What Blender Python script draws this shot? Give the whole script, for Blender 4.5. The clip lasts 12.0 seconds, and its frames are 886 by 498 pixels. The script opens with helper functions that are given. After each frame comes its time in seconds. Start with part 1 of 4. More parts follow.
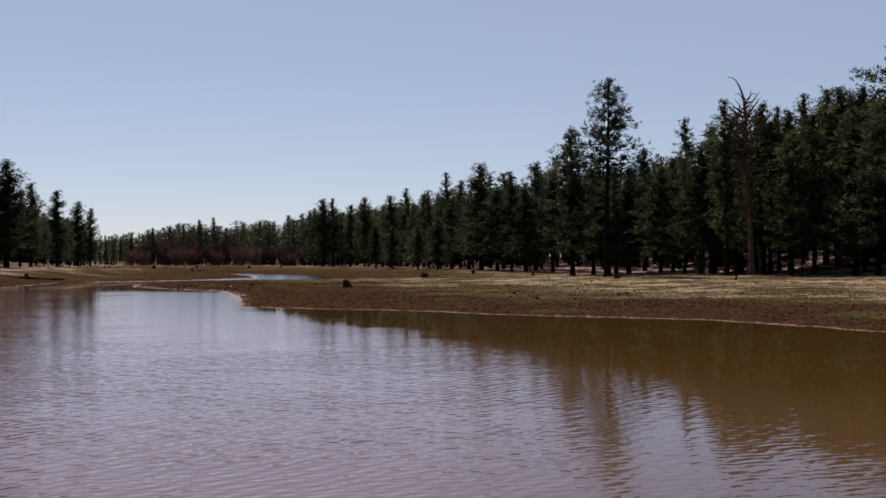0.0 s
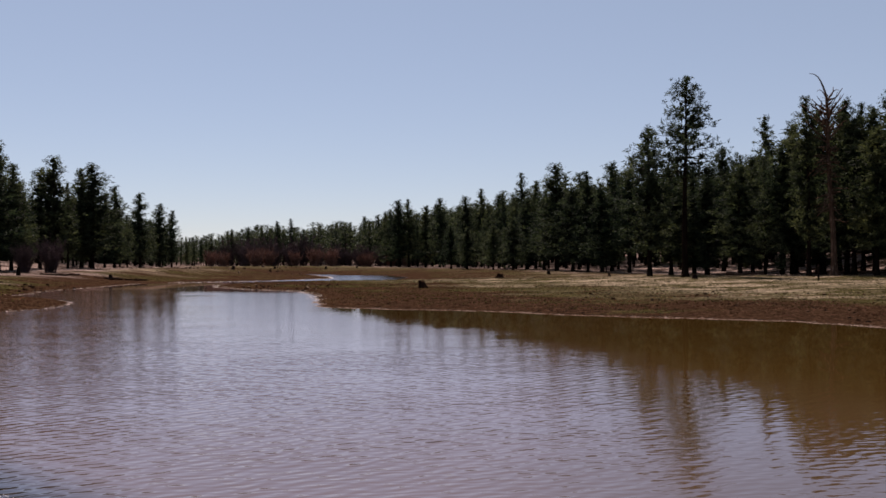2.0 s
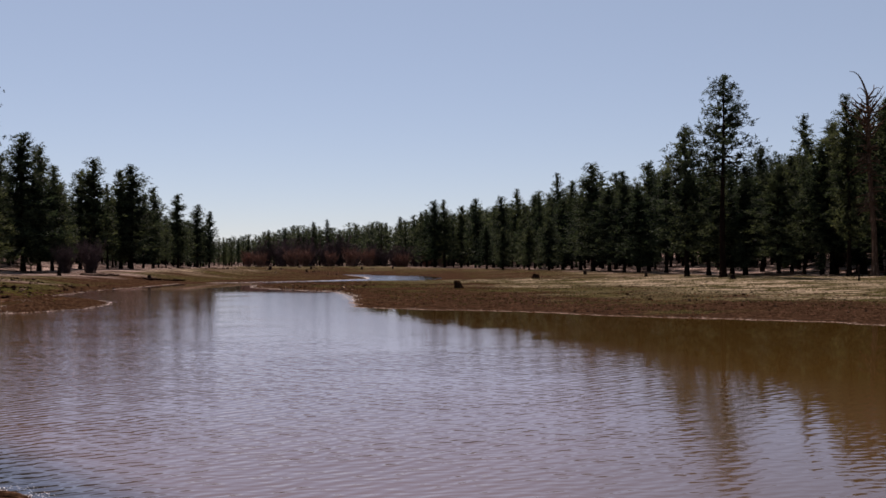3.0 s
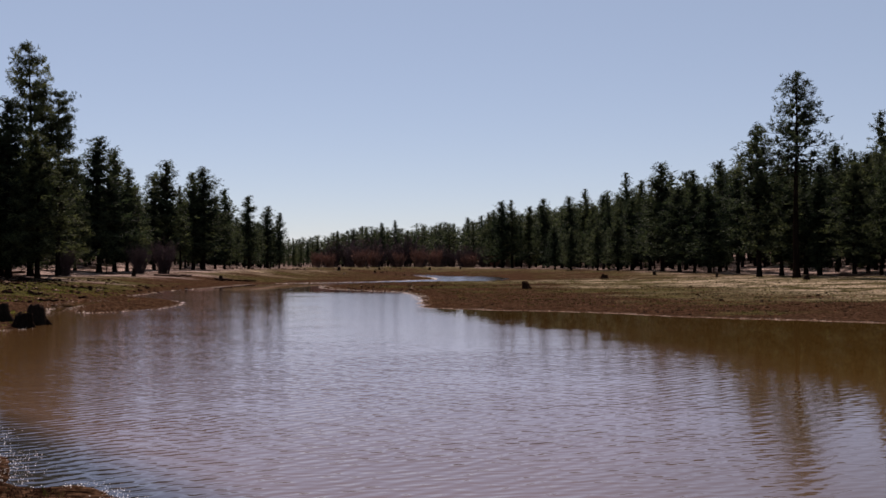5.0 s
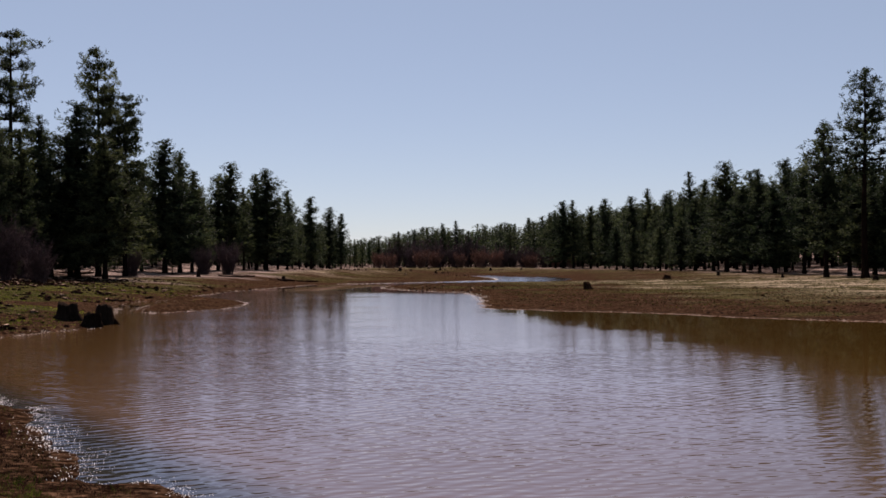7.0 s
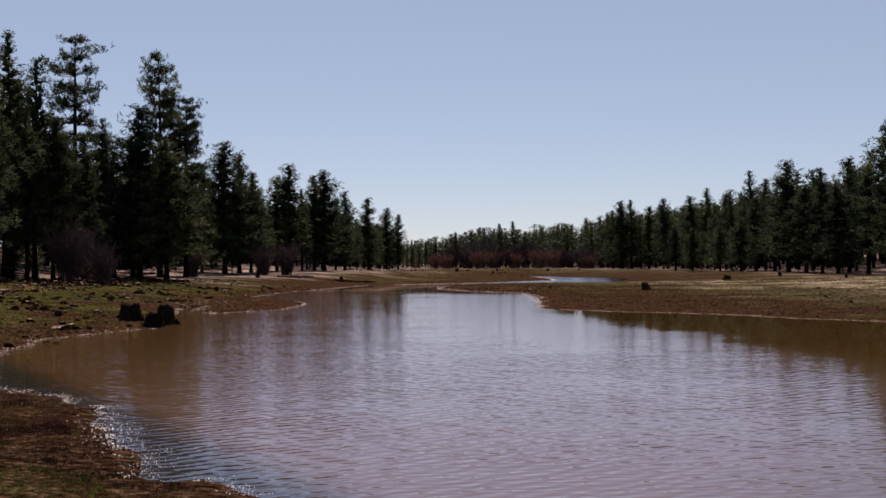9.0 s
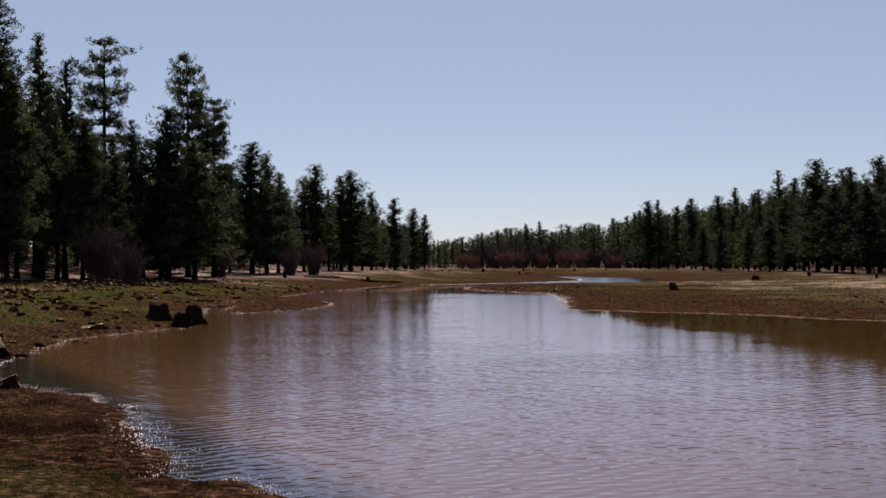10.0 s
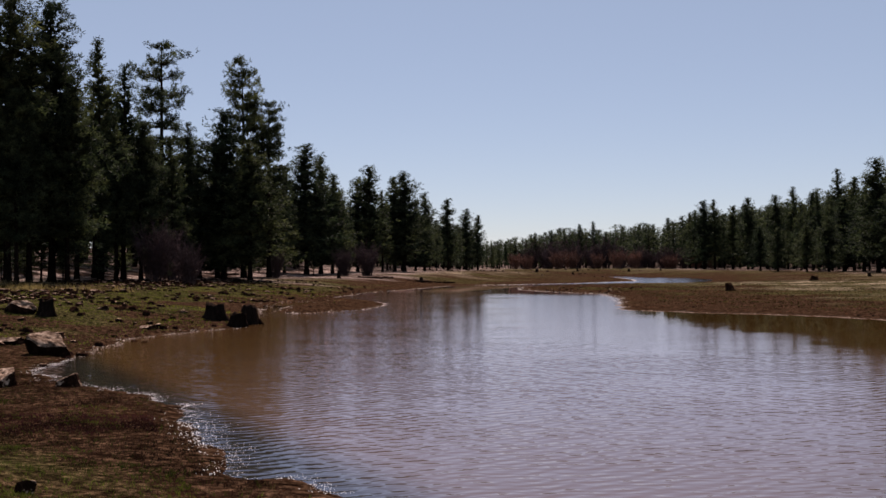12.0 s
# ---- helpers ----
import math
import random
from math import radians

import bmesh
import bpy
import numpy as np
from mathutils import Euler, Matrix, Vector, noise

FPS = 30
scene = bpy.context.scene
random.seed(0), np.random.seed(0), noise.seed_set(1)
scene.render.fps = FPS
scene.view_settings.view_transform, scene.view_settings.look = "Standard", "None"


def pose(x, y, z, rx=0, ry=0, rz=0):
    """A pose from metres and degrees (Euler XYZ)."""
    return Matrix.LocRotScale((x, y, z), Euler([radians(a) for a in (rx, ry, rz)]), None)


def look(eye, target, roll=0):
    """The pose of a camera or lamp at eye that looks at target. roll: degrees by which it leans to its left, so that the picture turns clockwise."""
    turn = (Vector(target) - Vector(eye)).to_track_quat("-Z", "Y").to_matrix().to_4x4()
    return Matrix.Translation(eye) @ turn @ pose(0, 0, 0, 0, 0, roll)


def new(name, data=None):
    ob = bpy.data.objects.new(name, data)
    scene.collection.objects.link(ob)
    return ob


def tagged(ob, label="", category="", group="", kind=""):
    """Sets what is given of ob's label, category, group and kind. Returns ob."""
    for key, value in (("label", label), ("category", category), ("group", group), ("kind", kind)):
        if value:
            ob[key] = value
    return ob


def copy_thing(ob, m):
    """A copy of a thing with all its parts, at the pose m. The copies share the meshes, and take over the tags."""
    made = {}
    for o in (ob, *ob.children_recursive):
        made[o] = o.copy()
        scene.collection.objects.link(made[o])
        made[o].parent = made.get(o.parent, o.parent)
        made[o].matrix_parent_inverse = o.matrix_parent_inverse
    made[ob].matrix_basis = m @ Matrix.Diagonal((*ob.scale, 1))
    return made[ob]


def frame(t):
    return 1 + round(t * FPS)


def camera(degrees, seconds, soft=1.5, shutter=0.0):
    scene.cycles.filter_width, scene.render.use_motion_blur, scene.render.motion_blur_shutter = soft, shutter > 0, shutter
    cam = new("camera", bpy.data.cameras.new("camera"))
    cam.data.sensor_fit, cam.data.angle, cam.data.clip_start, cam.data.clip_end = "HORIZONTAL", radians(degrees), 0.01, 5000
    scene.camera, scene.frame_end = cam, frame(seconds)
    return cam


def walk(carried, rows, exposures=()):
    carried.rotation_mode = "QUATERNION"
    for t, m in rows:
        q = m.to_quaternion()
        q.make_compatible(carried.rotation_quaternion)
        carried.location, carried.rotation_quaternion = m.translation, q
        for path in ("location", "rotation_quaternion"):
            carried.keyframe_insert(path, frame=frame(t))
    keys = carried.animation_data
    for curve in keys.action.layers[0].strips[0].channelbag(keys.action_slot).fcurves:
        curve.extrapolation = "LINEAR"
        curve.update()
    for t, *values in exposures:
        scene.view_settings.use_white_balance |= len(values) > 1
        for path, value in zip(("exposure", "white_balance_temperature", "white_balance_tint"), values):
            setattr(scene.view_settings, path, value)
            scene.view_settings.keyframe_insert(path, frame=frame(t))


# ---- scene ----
# ---- camera: a slow pan on a tripod at the water's edge ----
cam = camera(44.55, 12.0, soft=1.55)
EYE = 2.4
PAN = [(0.0, 0.0), (0.5, 1.02), (1.0, 2.024), (1.5, 3.007), (2.0, 3.981), (2.5, 4.941), (3.0, 5.874),
       (5.0, 9.458), (5.5, 10.292), (6.0, 11.105), (6.5, 11.898), (7.0, 12.678), (9.0, 15.69), (9.5, 16.394),
       (10.0, 17.093), (10.5, 17.806), (11.0, 18.515), (11.5, 19.219), (12.0, 19.91)]
HEAD = pose(0, 0, EYE, -0.84, 0.8, 10.0)
walk(cam, [(t, HEAD @ pose(0, 0, 0, 0, 0, a - 10.0) @ pose(0, 0, 0, 91.71) @ pose(0, 0, 0, 0, 0, 0.489)) for t, a in PAN],
     exposures=[(0.0, 1.02, 6800, 28), (12.0, 1.02, 6800, 28)])

# ---- sky and sun ----
SUN_AZ, SUN_EL = -22.0, 47.0
world = bpy.data.worlds.new("sky")
scene.world = world
world.use_nodes = True
sky = world.node_tree.nodes.new("ShaderNodeTexSky")
sky.sky_type, sky.sun_disc = "NISHITA", False
sky.sun_elevation, sky.sun_rotation = radians(SUN_EL), radians(SUN_AZ)
sky.air_density, sky.dust_density, sky.ozone_density, sky.altitude = 1.0, 0.3, 1.0, 2100
back = world.node_tree.nodes["Background"]
back.inputs[1].default_value = 0.045
thin_haze = world.node_tree.nodes.new("ShaderNodeMix")
thin_haze.data_type = "RGBA"
thin_haze.inputs[0].default_value = 0.5
thin_haze.inputs[7].default_value = (3.97, 5.45, 6.18, 1)
world.node_tree.links.new(sky.outputs[0], thin_haze.inputs[6])
world.node_tree.links.new(thin_haze.outputs[2], back.inputs[0])
sun = new("sun", bpy.data.lights.new("sun", "SUN"))
sun.data.energy, sun.data.angle, sun.data.color = 4.6, radians(0.53), (1.0, 0.95, 0.86)
sun_way = Vector((math.sin(radians(SUN_AZ)) * math.cos(radians(SUN_EL)), math.cos(radians(SUN_AZ)) * math.cos(radians(SUN_EL)), math.sin(radians(SUN_EL))))
sun.matrix_world = look(sun_way * 100, (0, 0, 0))

# ---- the lie of the land (metres; water at z = 0) ----
WEST_SHORE = [(-3, 8.6), (-5.1, 10.3), (-5.8, 10.8), (-6.8, 11.5), (-7.9, 12.6), (-9.2, 14.1), (-11.2, 16.7), (-13.7, 18.3), (-16.2, 19.6),
        (-18.2, 21.4), (-19.5, 24.3), (-21.5, 27.8), (-23.7, 32.6), (-23.4, 35.5), (-23.2, 38.2), (-24.6, 42.5), (-28.0, 48.6),
        (-30.6, 53.6), (-34.2, 60.5), (-37.4, 67.6), (-38.6, 72.4), (-35.2, 71.2), (-33.2, 63.0), (-29.9, 54.6), (-27.6, 52.6), (-26.2, 57.8), (-26.8, 62.0),
        (-28.6, 67.3), (-31.3, 71.9), (-34.6, 75.6), (-38.4, 77.4), (-40.2, 83.0), (-41.6, 90.0),
        (-43.8, 98.2), (-45.3, 111.1), (-47.5, 127.4), (-49.0, 138.0)]
FAR_POND = [(-47.7, 143.0), (-41.5, 149.0), (-36.6, 158.3), (-33.8, 169.3), (-31.5, 181.7), (-36.0, 205.0), (-46.0, 240.0), (-54.0, 268.0),
        (-47.0, 262.0), (-38.5, 236.0), (-27.0, 224.0), (-19.4, 190.0), (-18.6, 165.0), (-22.0, 155.0), (-26.5, 152.0), (-31.0, 151.0),
        (-35.0, 142.0), (-35.5, 125.0), (-32.0, 113.0)]
EAST_SHORE = [(-26.2, 103.6), (-22.5, 98.9), (-19.2, 94.7), (-15.4, 81.0), (-13.0, 69.8), (-11.2, 60.4), (-6.7, 57.1), (-2.7, 55.4),
        (-0.1, 53.4), (2.5, 50.3), (5.5, 48.5), (7.8, 47.4), (11.4, 44.9), (13.3, 41.5), (15.1, 37.0), (22.0, 31.0), (34.0, 25.0),
        (38.0, 15.0), (28.0, 8.0), (14.0, 5.8), (4.0, 6.2)]
LAKE = WEST_SHORE + FAR_POND + EAST_SHORE
WOOD_EAST = [(95, 40), (60, 95), (47, 124), (36, 138), (24, 152), (17, 172), (6, 208), (-15, 284), (-34, 322), (-62, 392), (-100, 415), (-150, 470), (-260, 520)]
WOOD_WEST = [(-90, 20), (-68, 70), (-62, 84), (-64, 108), (-70, 132), (-74, 152), (-77, 178), (-84, 225), (-92, 268), (-100, 300), (-130, 400), (-190, 470)]


def line_distance(x, y, pts, closed=False):
    """Distance to a broken line, and on which side of its nearest piece (plus: to the right of its way)."""
    best, side = np.full(x.shape, 1e9), np.zeros(x.shape)
    for (ax, ay), (bx, by) in zip(pts, pts[1:] + (pts[:1] if closed else [])):
        dx, dy = bx - ax, by - ay
        k = np.clip(((x - ax) * dx + (y - ay) * dy) / (dx * dx + dy * dy), 0, 1)
        d = np.hypot(x - ax - k * dx, y - ay - k * dy)
        s = (x - ax) * dy - (y - ay) * dx
        side = np.where(d < best - 1e-6, np.sign(s), side)
        best = np.minimum(d, best)
    return best, side


def inside(x, y, pts):
    odd = np.zeros(x.shape, bool)
    for (ax, ay), (bx, by) in zip(pts, pts[1:] + pts[:1]):
        if ay != by:
            odd ^= ((ay > y) != (by > y)) & (x < (bx - ax) * (y - ay) / (by - ay) + ax)
    return odd


def ease(a, b, v):
    k = np.clip((v - a) / (b - a), 0, 1)
    return k * k * (3 - 2 * k)


def swell(x, y, size, seed):
    """Smooth uneven ground, about -1 to 1, from a few crossing waves."""
    r = np.random.RandomState(seed)
    v = np.zeros(np.shape(x))
    for _ in range(7):
        a, p, f = r.uniform(0, 6.28, 3)
        k = 6.28 / size * (0.6 + 0.2 * f)
        v = v + np.sin(k * (x * np.cos(a) + y * np.sin(a)) + p)
    return v / 3.2


def shore(x, y):
    d, _ = line_distance(x, y, LAKE, True)
    return np.where(inside(x, y, LAKE), -d, d)


def wood(x, y):
    """How far inside the east and the west wood (plus) a place lies."""
    d, s = line_distance(x, y, WOOD_EAST)
    e, w = line_distance(x, y, WOOD_WEST)
    return d * s, -e * w


def ground(x, y):
    x, y = np.asarray(x, float), np.asarray(y, float)
    s = shore(x, y) + 0.22 * swell(x, y, 2.6, 3) + 0.12 * swell(x, y, 0.9, 4)
    out = np.maximum(s, 0)
    west = ease(-14, -34, x) * ease(150, 90, y) + ease(-50, -62, x) * ease(60, 130, y)
    west = np.clip(np.maximum(west, ease(14, 4, y)), 0, 1)
    z = 0.05 * ease(0, 0.6, out) + (1 - west) * 1.05 * (1 - np.exp(-out / 55)) + west * 1.85 * (1 - np.exp(-out / 15))
    z = z + ease(0, 25, out) * (0.7 * ease(140, 225, y) + 0.15 * ease(225, 400, y)) * (1 - west)
    z = z + ease(2, 20, out) * (0.06 * swell(x, y, 17, 5) + 0.025 * swell(x, y, 5, 6)) + ease(0.3, 2.5, out) * (0.022 * swell(x, y, 2.1, 8) + 0.03 * swell(x, y, 4.0, 9))
    e, w = wood(x, y)
    az = np.degrees(np.arctan2(x, np.maximum(y, 1)))
    slope = 0.03 + 0.15 * ease(11, 21, az)
    z = z + slope * np.clip(e, 0, 320) * ease(0, 30, e) + 0.07 * np.clip(w, 0, 90) * ease(0, 15, w)
    return np.where(s < 0, np.maximum(-1.2, 0.16 * s), z)


# ---- materials ----
def shader(name, rough=0.8, spec=0.3):
    m = bpy.data.materials.new(name)
    m.use_nodes = True
    n, l = m.node_tree.nodes, m.node_tree.links
    p = n["Principled BSDF"]
    p.inputs["Roughness"].default_value = rough
    p.inputs["Specular IOR Level"].default_value = spec
    return m, n, l, p


def noise_at(n, l, scale, detail=4.0, rough=0.55, stretch=None, where="Object"):
    co = n.new("ShaderNodeTexCoord")
    t = n.new("ShaderNodeTexNoise")
    t.inputs["Scale"].default_value, t.inputs["Detail"].default_value, t.inputs["Roughness"].default_value = scale, detail, rough
    out = co.outputs[where]
    if stretch:
        k = n.new("ShaderNodeMapping")
        k.inputs["Scale"].default_value = stretch[:3]
        if len(stretch) > 3:
            k.vector_type = "TEXTURE"
            k.inputs["Scale"].default_value = [1 / v for v in stretch[:3]]
            k.inputs["Rotation"].default_value = (0, 0, radians(stretch[3]))
        l.new(out, k.inputs["Vector"])
        out = k.outputs[0]
    l.new(out, t.inputs["Vector"])
    return t.outputs["Fac"]


def ramp(n, l, value, stops):
    r = n.new("ShaderNodeValToRGB")
    while len(r.color_ramp.elements) < len(stops):
        r.color_ramp.elements.new(0.5)
    for e, (at, c) in zip(r.color_ramp.elements, stops):
        e.position, e.color = at, (*c, 1) if isinstance(c, tuple) else (c, c, c, 1)
    l.new(value, r.inputs["Fac"])
    return r.outputs["Color"]


def mix(n, l, a, b, fac, kind="MIX"):
    m = n.new("ShaderNodeMix")
    m.data_type, m.blend_type = "RGBA", kind
    for slot, v in ((0, fac), (6, a), (7, b)):
        if isinstance(v, bpy.types.NodeSocket):
            l.new(v, m.inputs[slot])
        else:
            m.inputs[slot].default_value = v if slot == 0 else (*v, 1)
    return m.outputs[2]


def sums(n, l, kind, a, b, c=None):
    m = n.new("ShaderNodeMath")
    m.operation = kind
    for k, v in enumerate((a, b, c)):
        if isinstance(v, bpy.types.NodeSocket):
            l.new(v, m.inputs[k])
        elif v is not None:
            m.inputs[k].default_value = v
    return m.outputs[0]


def relief(n, l, p, height, strength=0.4, distance=0.05):
    b = n.new("ShaderNodeBump")
    b.inputs["Strength"].default_value, b.inputs["Distance"].default_value = strength, distance
    l.new(height, b.inputs["Height"])
    l.new(b.outputs[0], p.inputs["Normal"])


def ground_material():
    m, n, l, p = shader("meadow_soil", 0.95, 0.0)
    patch = noise_at(n, l, 0.13, 8, 0.68, (0.6, 1.3, 1))
    broad = ramp(n, l, noise_at(n, l, 0.13, 8, 0.7, (0.5, 1.6, 1)), [(0.45, 0.0), (0.56, 1.0)])
    fine = noise_at(n, l, 7.0, 8, 0.7)
    mud = ramp(n, l, fine, [(0.38, (0.005, 0.0023, 0.0015)), (0.5, (0.022, 0.0116, 0.0066)), (0.64, (0.086, 0.048, 0.029))])
    turf = ramp(n, l, fine, [(0.38, (0.006, 0.0055, 0.002)), (0.5, (0.028, 0.024, 0.009)), (0.64, (0.092, 0.074, 0.032))])
    straw = ramp(n, l, fine, [(0.34, (0.05, 0.036, 0.022)), (0.5, (0.19, 0.145, 0.098)), (0.68, (0.46, 0.37, 0.275))])
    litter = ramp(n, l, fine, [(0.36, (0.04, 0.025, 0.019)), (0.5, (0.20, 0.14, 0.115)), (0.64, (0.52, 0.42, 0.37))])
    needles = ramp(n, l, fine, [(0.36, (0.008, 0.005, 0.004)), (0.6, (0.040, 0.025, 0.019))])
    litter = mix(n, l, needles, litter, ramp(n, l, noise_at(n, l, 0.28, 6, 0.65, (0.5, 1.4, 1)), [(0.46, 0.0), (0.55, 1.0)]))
    a = n.new("ShaderNodeAttribute")
    a.attribute_name = "cover"
    s = n.new("ShaderNodeSeparateColor")
    l.new(a.outputs["Color"], s.inputs[0])
    grass = mix(n, l, turf, straw, sums(n, l, "MULTIPLY", broad, s.outputs[1]))
    lift = sums(n, l, "MULTIPLY_ADD", sums(n, l, "SUBTRACT", patch, 0.5), 5.0, sums(n, l, "MULTIPLY_ADD", s.outputs[0], 2.7, -1.0))
    lift = sums(n, l, "MINIMUM", sums(n, l, "MAXIMUM", lift, 0.0), 1.0)
    col = mix(n, l, grass, mud, lift)
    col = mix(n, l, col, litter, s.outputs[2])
    speck = ramp(n, l, noise_at(n, l, 1.6, 8, 0.75), [(0.36, 0.5), (0.5, 1.0), (0.64, 1.45)])
    col = mix(n, l, col, speck, 1.0, "MULTIPLY")
    l.new(col, p.inputs["Base Color"])
    relief(n, l, p, sums(n, l, "ADD", fine, sums(n, l, "MULTIPLY", noise_at(n, l, 1.6, 6, 0.7), 3.0)), 0.9, 0.09)
    return m


def water_material():
    m, n, l, p = shader("muddy_water", 0.045, 0.5)
    n.remove(p)
    body = n.new("ShaderNodeBsdfDiffuse")
    gloss = n.new("ShaderNodeBsdfAnisotropic")
    gloss.distribution = "BECKMANN"
    gloss.inputs["Color"].default_value = (0.97, 0.92, 1.0, 1)
    fres = n.new("ShaderNodeFresnel")
    fres.inputs["IOR"].default_value = 1.42
    both = n.new("ShaderNodeMixShader")
    l.new(fres.outputs[0], both.inputs[0])
    l.new(body.outputs[0], both.inputs[1])
    l.new(gloss.outputs[0], both.inputs[2])
    l.new(both.outputs[0], n["Material Output"].inputs["Surface"])
    col = ramp(n, l, noise_at(n, l, 0.06, 3, 0.5), [(0.3, (0.041, 0.023, 0.0055)), (0.7, (0.054, 0.0295, 0.008))])
    co = n.new("ShaderNodeTexCoord")
    s = n.new("ShaderNodeSeparateXYZ")
    l.new(co.outputs["Object"], s.inputs[0])
    # the breeze ruffles the open middle and leaves a calm strip along the east shore
    edge = n.new("ShaderNodeMapRange")
    edge.interpolation_type = "SMOOTHSTEP"
    edge.inputs["From Min"].default_value, edge.inputs["From Max"].default_value = 13.2, 17.2
    edge.inputs["To Min"].default_value, edge.inputs["To Max"].default_value = 1.0, 0.05
    across = sums(n, l, "MULTIPLY_ADD", s.outputs[1], 0.45, s.outputs[0])
    across = sums(n, l, "MULTIPLY_ADD", noise_at(n, l, 0.22, 4, 0.6), 6.0, sums(n, l, "ADD", across, -3.0))
    open_end = n.new("ShaderNodeMapRange")
    open_end.inputs["From Min"].default_value, open_end.inputs["From Max"].default_value = 58, 82
    open_end.inputs["To Max"].default_value = -14.0
    l.new(s.outputs[1], open_end.inputs["Value"])
    l.new(sums(n, l, "ADD", across, open_end.outputs[0]), edge.inputs["Value"])
    # the corner before the east bank is sheltered; the painted sky lift fades there
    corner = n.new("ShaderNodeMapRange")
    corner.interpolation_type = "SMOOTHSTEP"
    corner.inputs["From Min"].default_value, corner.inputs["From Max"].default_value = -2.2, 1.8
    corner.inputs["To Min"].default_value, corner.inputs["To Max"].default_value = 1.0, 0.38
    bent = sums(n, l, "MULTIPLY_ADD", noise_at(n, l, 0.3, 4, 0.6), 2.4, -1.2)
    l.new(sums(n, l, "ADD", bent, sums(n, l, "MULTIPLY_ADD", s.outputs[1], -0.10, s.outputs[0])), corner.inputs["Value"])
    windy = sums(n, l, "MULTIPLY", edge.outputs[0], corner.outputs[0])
    # open-water colour lightened, standing in for sky brightness missing from the reflection
    sky_lift = sums(n, l, "MULTIPLY", sums(n, l, "MULTIPLY", windy, corner.outputs[0]), ramp(n, l, noise_at(n, l, 0.09, 4, 0.6), [(0.3, 0.7), (0.65, 1.0)]))
    shoal = n.new("ShaderNodeMapRange")
    shoal.interpolation_type = "SMOOTHSTEP"
    shoal.inputs["From Min"].default_value, shoal.inputs["From Max"].default_value = -4.2, -0.4
    l.new(sums(n, l, "MULTIPLY_ADD", s.outputs[1], 0.45, s.outputs[0]), shoal.inputs["Value"])
    deep = mix(n, l, col, (0.092, 0.061, 0.051), sky_lift)
    # clear shallows over dark mud along the near shore
    clear = n.new("ShaderNodeMapRange")
    clear.interpolation_type = "SMOOTHSTEP"
    clear.inputs["From Min"].default_value, clear.inputs["From Max"].default_value = 4.3, 5.7
    l.new(sums(n, l, "MULTIPLY_ADD", s.outputs[0], 0.68, sums(n, l, "MULTIPLY", s.outputs[1], 0.73)), clear.inputs["Value"])
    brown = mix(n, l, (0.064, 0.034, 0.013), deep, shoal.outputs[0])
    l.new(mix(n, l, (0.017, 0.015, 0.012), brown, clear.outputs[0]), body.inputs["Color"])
    far = n.new("ShaderNodeMapRange")
    far.inputs["From Min"].default_value, far.inputs["From Max"].default_value = 16, 46
    far.inputs["To Min"].default_value = 1.0
    # behind the west point the wind comes in again, the middle reach lies smoother
    lee = n.new("ShaderNodeMapRange")
    lee.interpolation_type = "SMOOTHSTEP"
    lee.inputs["From Min"].default_value, lee.inputs["From Max"].default_value = -5.0, 4.0
    lee.inputs["To Min"].default_value, lee.inputs["To Max"].default_value = 0.6, 0.3
    gust = sums(n, l, "MULTIPLY_ADD", noise_at(n, l, 0.10, 4, 0.6), 16.0, -8.0)
    l.new(sums(n, l, "ADD", gust, sums(n, l, "MULTIPLY_ADD", s.outputs[1], 0.33, s.outputs[0])), lee.inputs["Value"])
    l.new(lee.outputs[0], far.inputs["To Max"])
    l.new(sums(n, l, "MULTIPLY_ADD", s.outputs[0], 1.1, s.outputs[1]), far.inputs["Value"])
    patch = ramp(n, l, noise_at(n, l, 0.16, 5, 0.6, (0.8, 1.6, 1)), [(0.36, 0.62), (0.60, 1.0)])
    pond = n.new("ShaderNodeMapRange")
    pond.inputs["From Min"].default_value, pond.inputs["From Max"].default_value = 135, 160
    pond.inputs["To Max"].default_value = 3.0
    l.new(s.outputs[1], pond.inputs["Value"])
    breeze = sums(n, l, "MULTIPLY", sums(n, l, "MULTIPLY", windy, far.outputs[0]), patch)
    chop = n.new("ShaderNodeMapRange")
    chop.inputs["From Min"].default_value, chop.inputs["From Max"].default_value = 13.0, 16.0
    chop.inputs["To Min"].default_value, chop.inputs["To Max"].default_value = 1.25, 1.0
    l.new(s.outputs[1], chop.inputs["Value"])
    # fine ripples, too small to tell apart, dull the far middle reach
    reach = n.new("ShaderNodeMapRange")
    reach.interpolation_type = "SMOOTHSTEP"
    reach.inputs["From Min"].default_value, reach.inputs["From Max"].default_value = 14, 48
    l.new(s.outputs[1], reach.inputs["Value"])
    smooth_side = sums(n, l, "MULTIPLY_ADD", lee.outputs[0], -3.33, 2.0)
    ruffled = sums(n, l, "MULTIPLY", sums(n, l, "MULTIPLY", reach.outputs[0], edge.outputs[0]), smooth_side)
    breeze = sums(n, l, "MULTIPLY", breeze, sums(n, l, "MULTIPLY_ADD", ruffled, -0.85, 1.0))
    # the far end of the lake lies calm under the wooded bank
    calm = n.new("ShaderNodeMapRange")
    calm.interpolation_type = "SMOOTHSTEP"
    calm.inputs["From Min"].default_value, calm.inputs["From Max"].default_value = 84, 108
    calm.inputs["To Min"].default_value, calm.inputs["To Max"].default_value = 1.0, 0.08
    l.new(s.outputs[1], calm.inputs["Value"])
    breeze, ruffled = (sums(n, l, "MULTIPLY", v, calm.outputs[0]) for v in (breeze, ruffled))
    still = sums(n, l, "MULTIPLY_ADD", shoal.outputs[0], 0.2, 0.9)
    breeze = sums(n, l, "MULTIPLY", breeze, still)
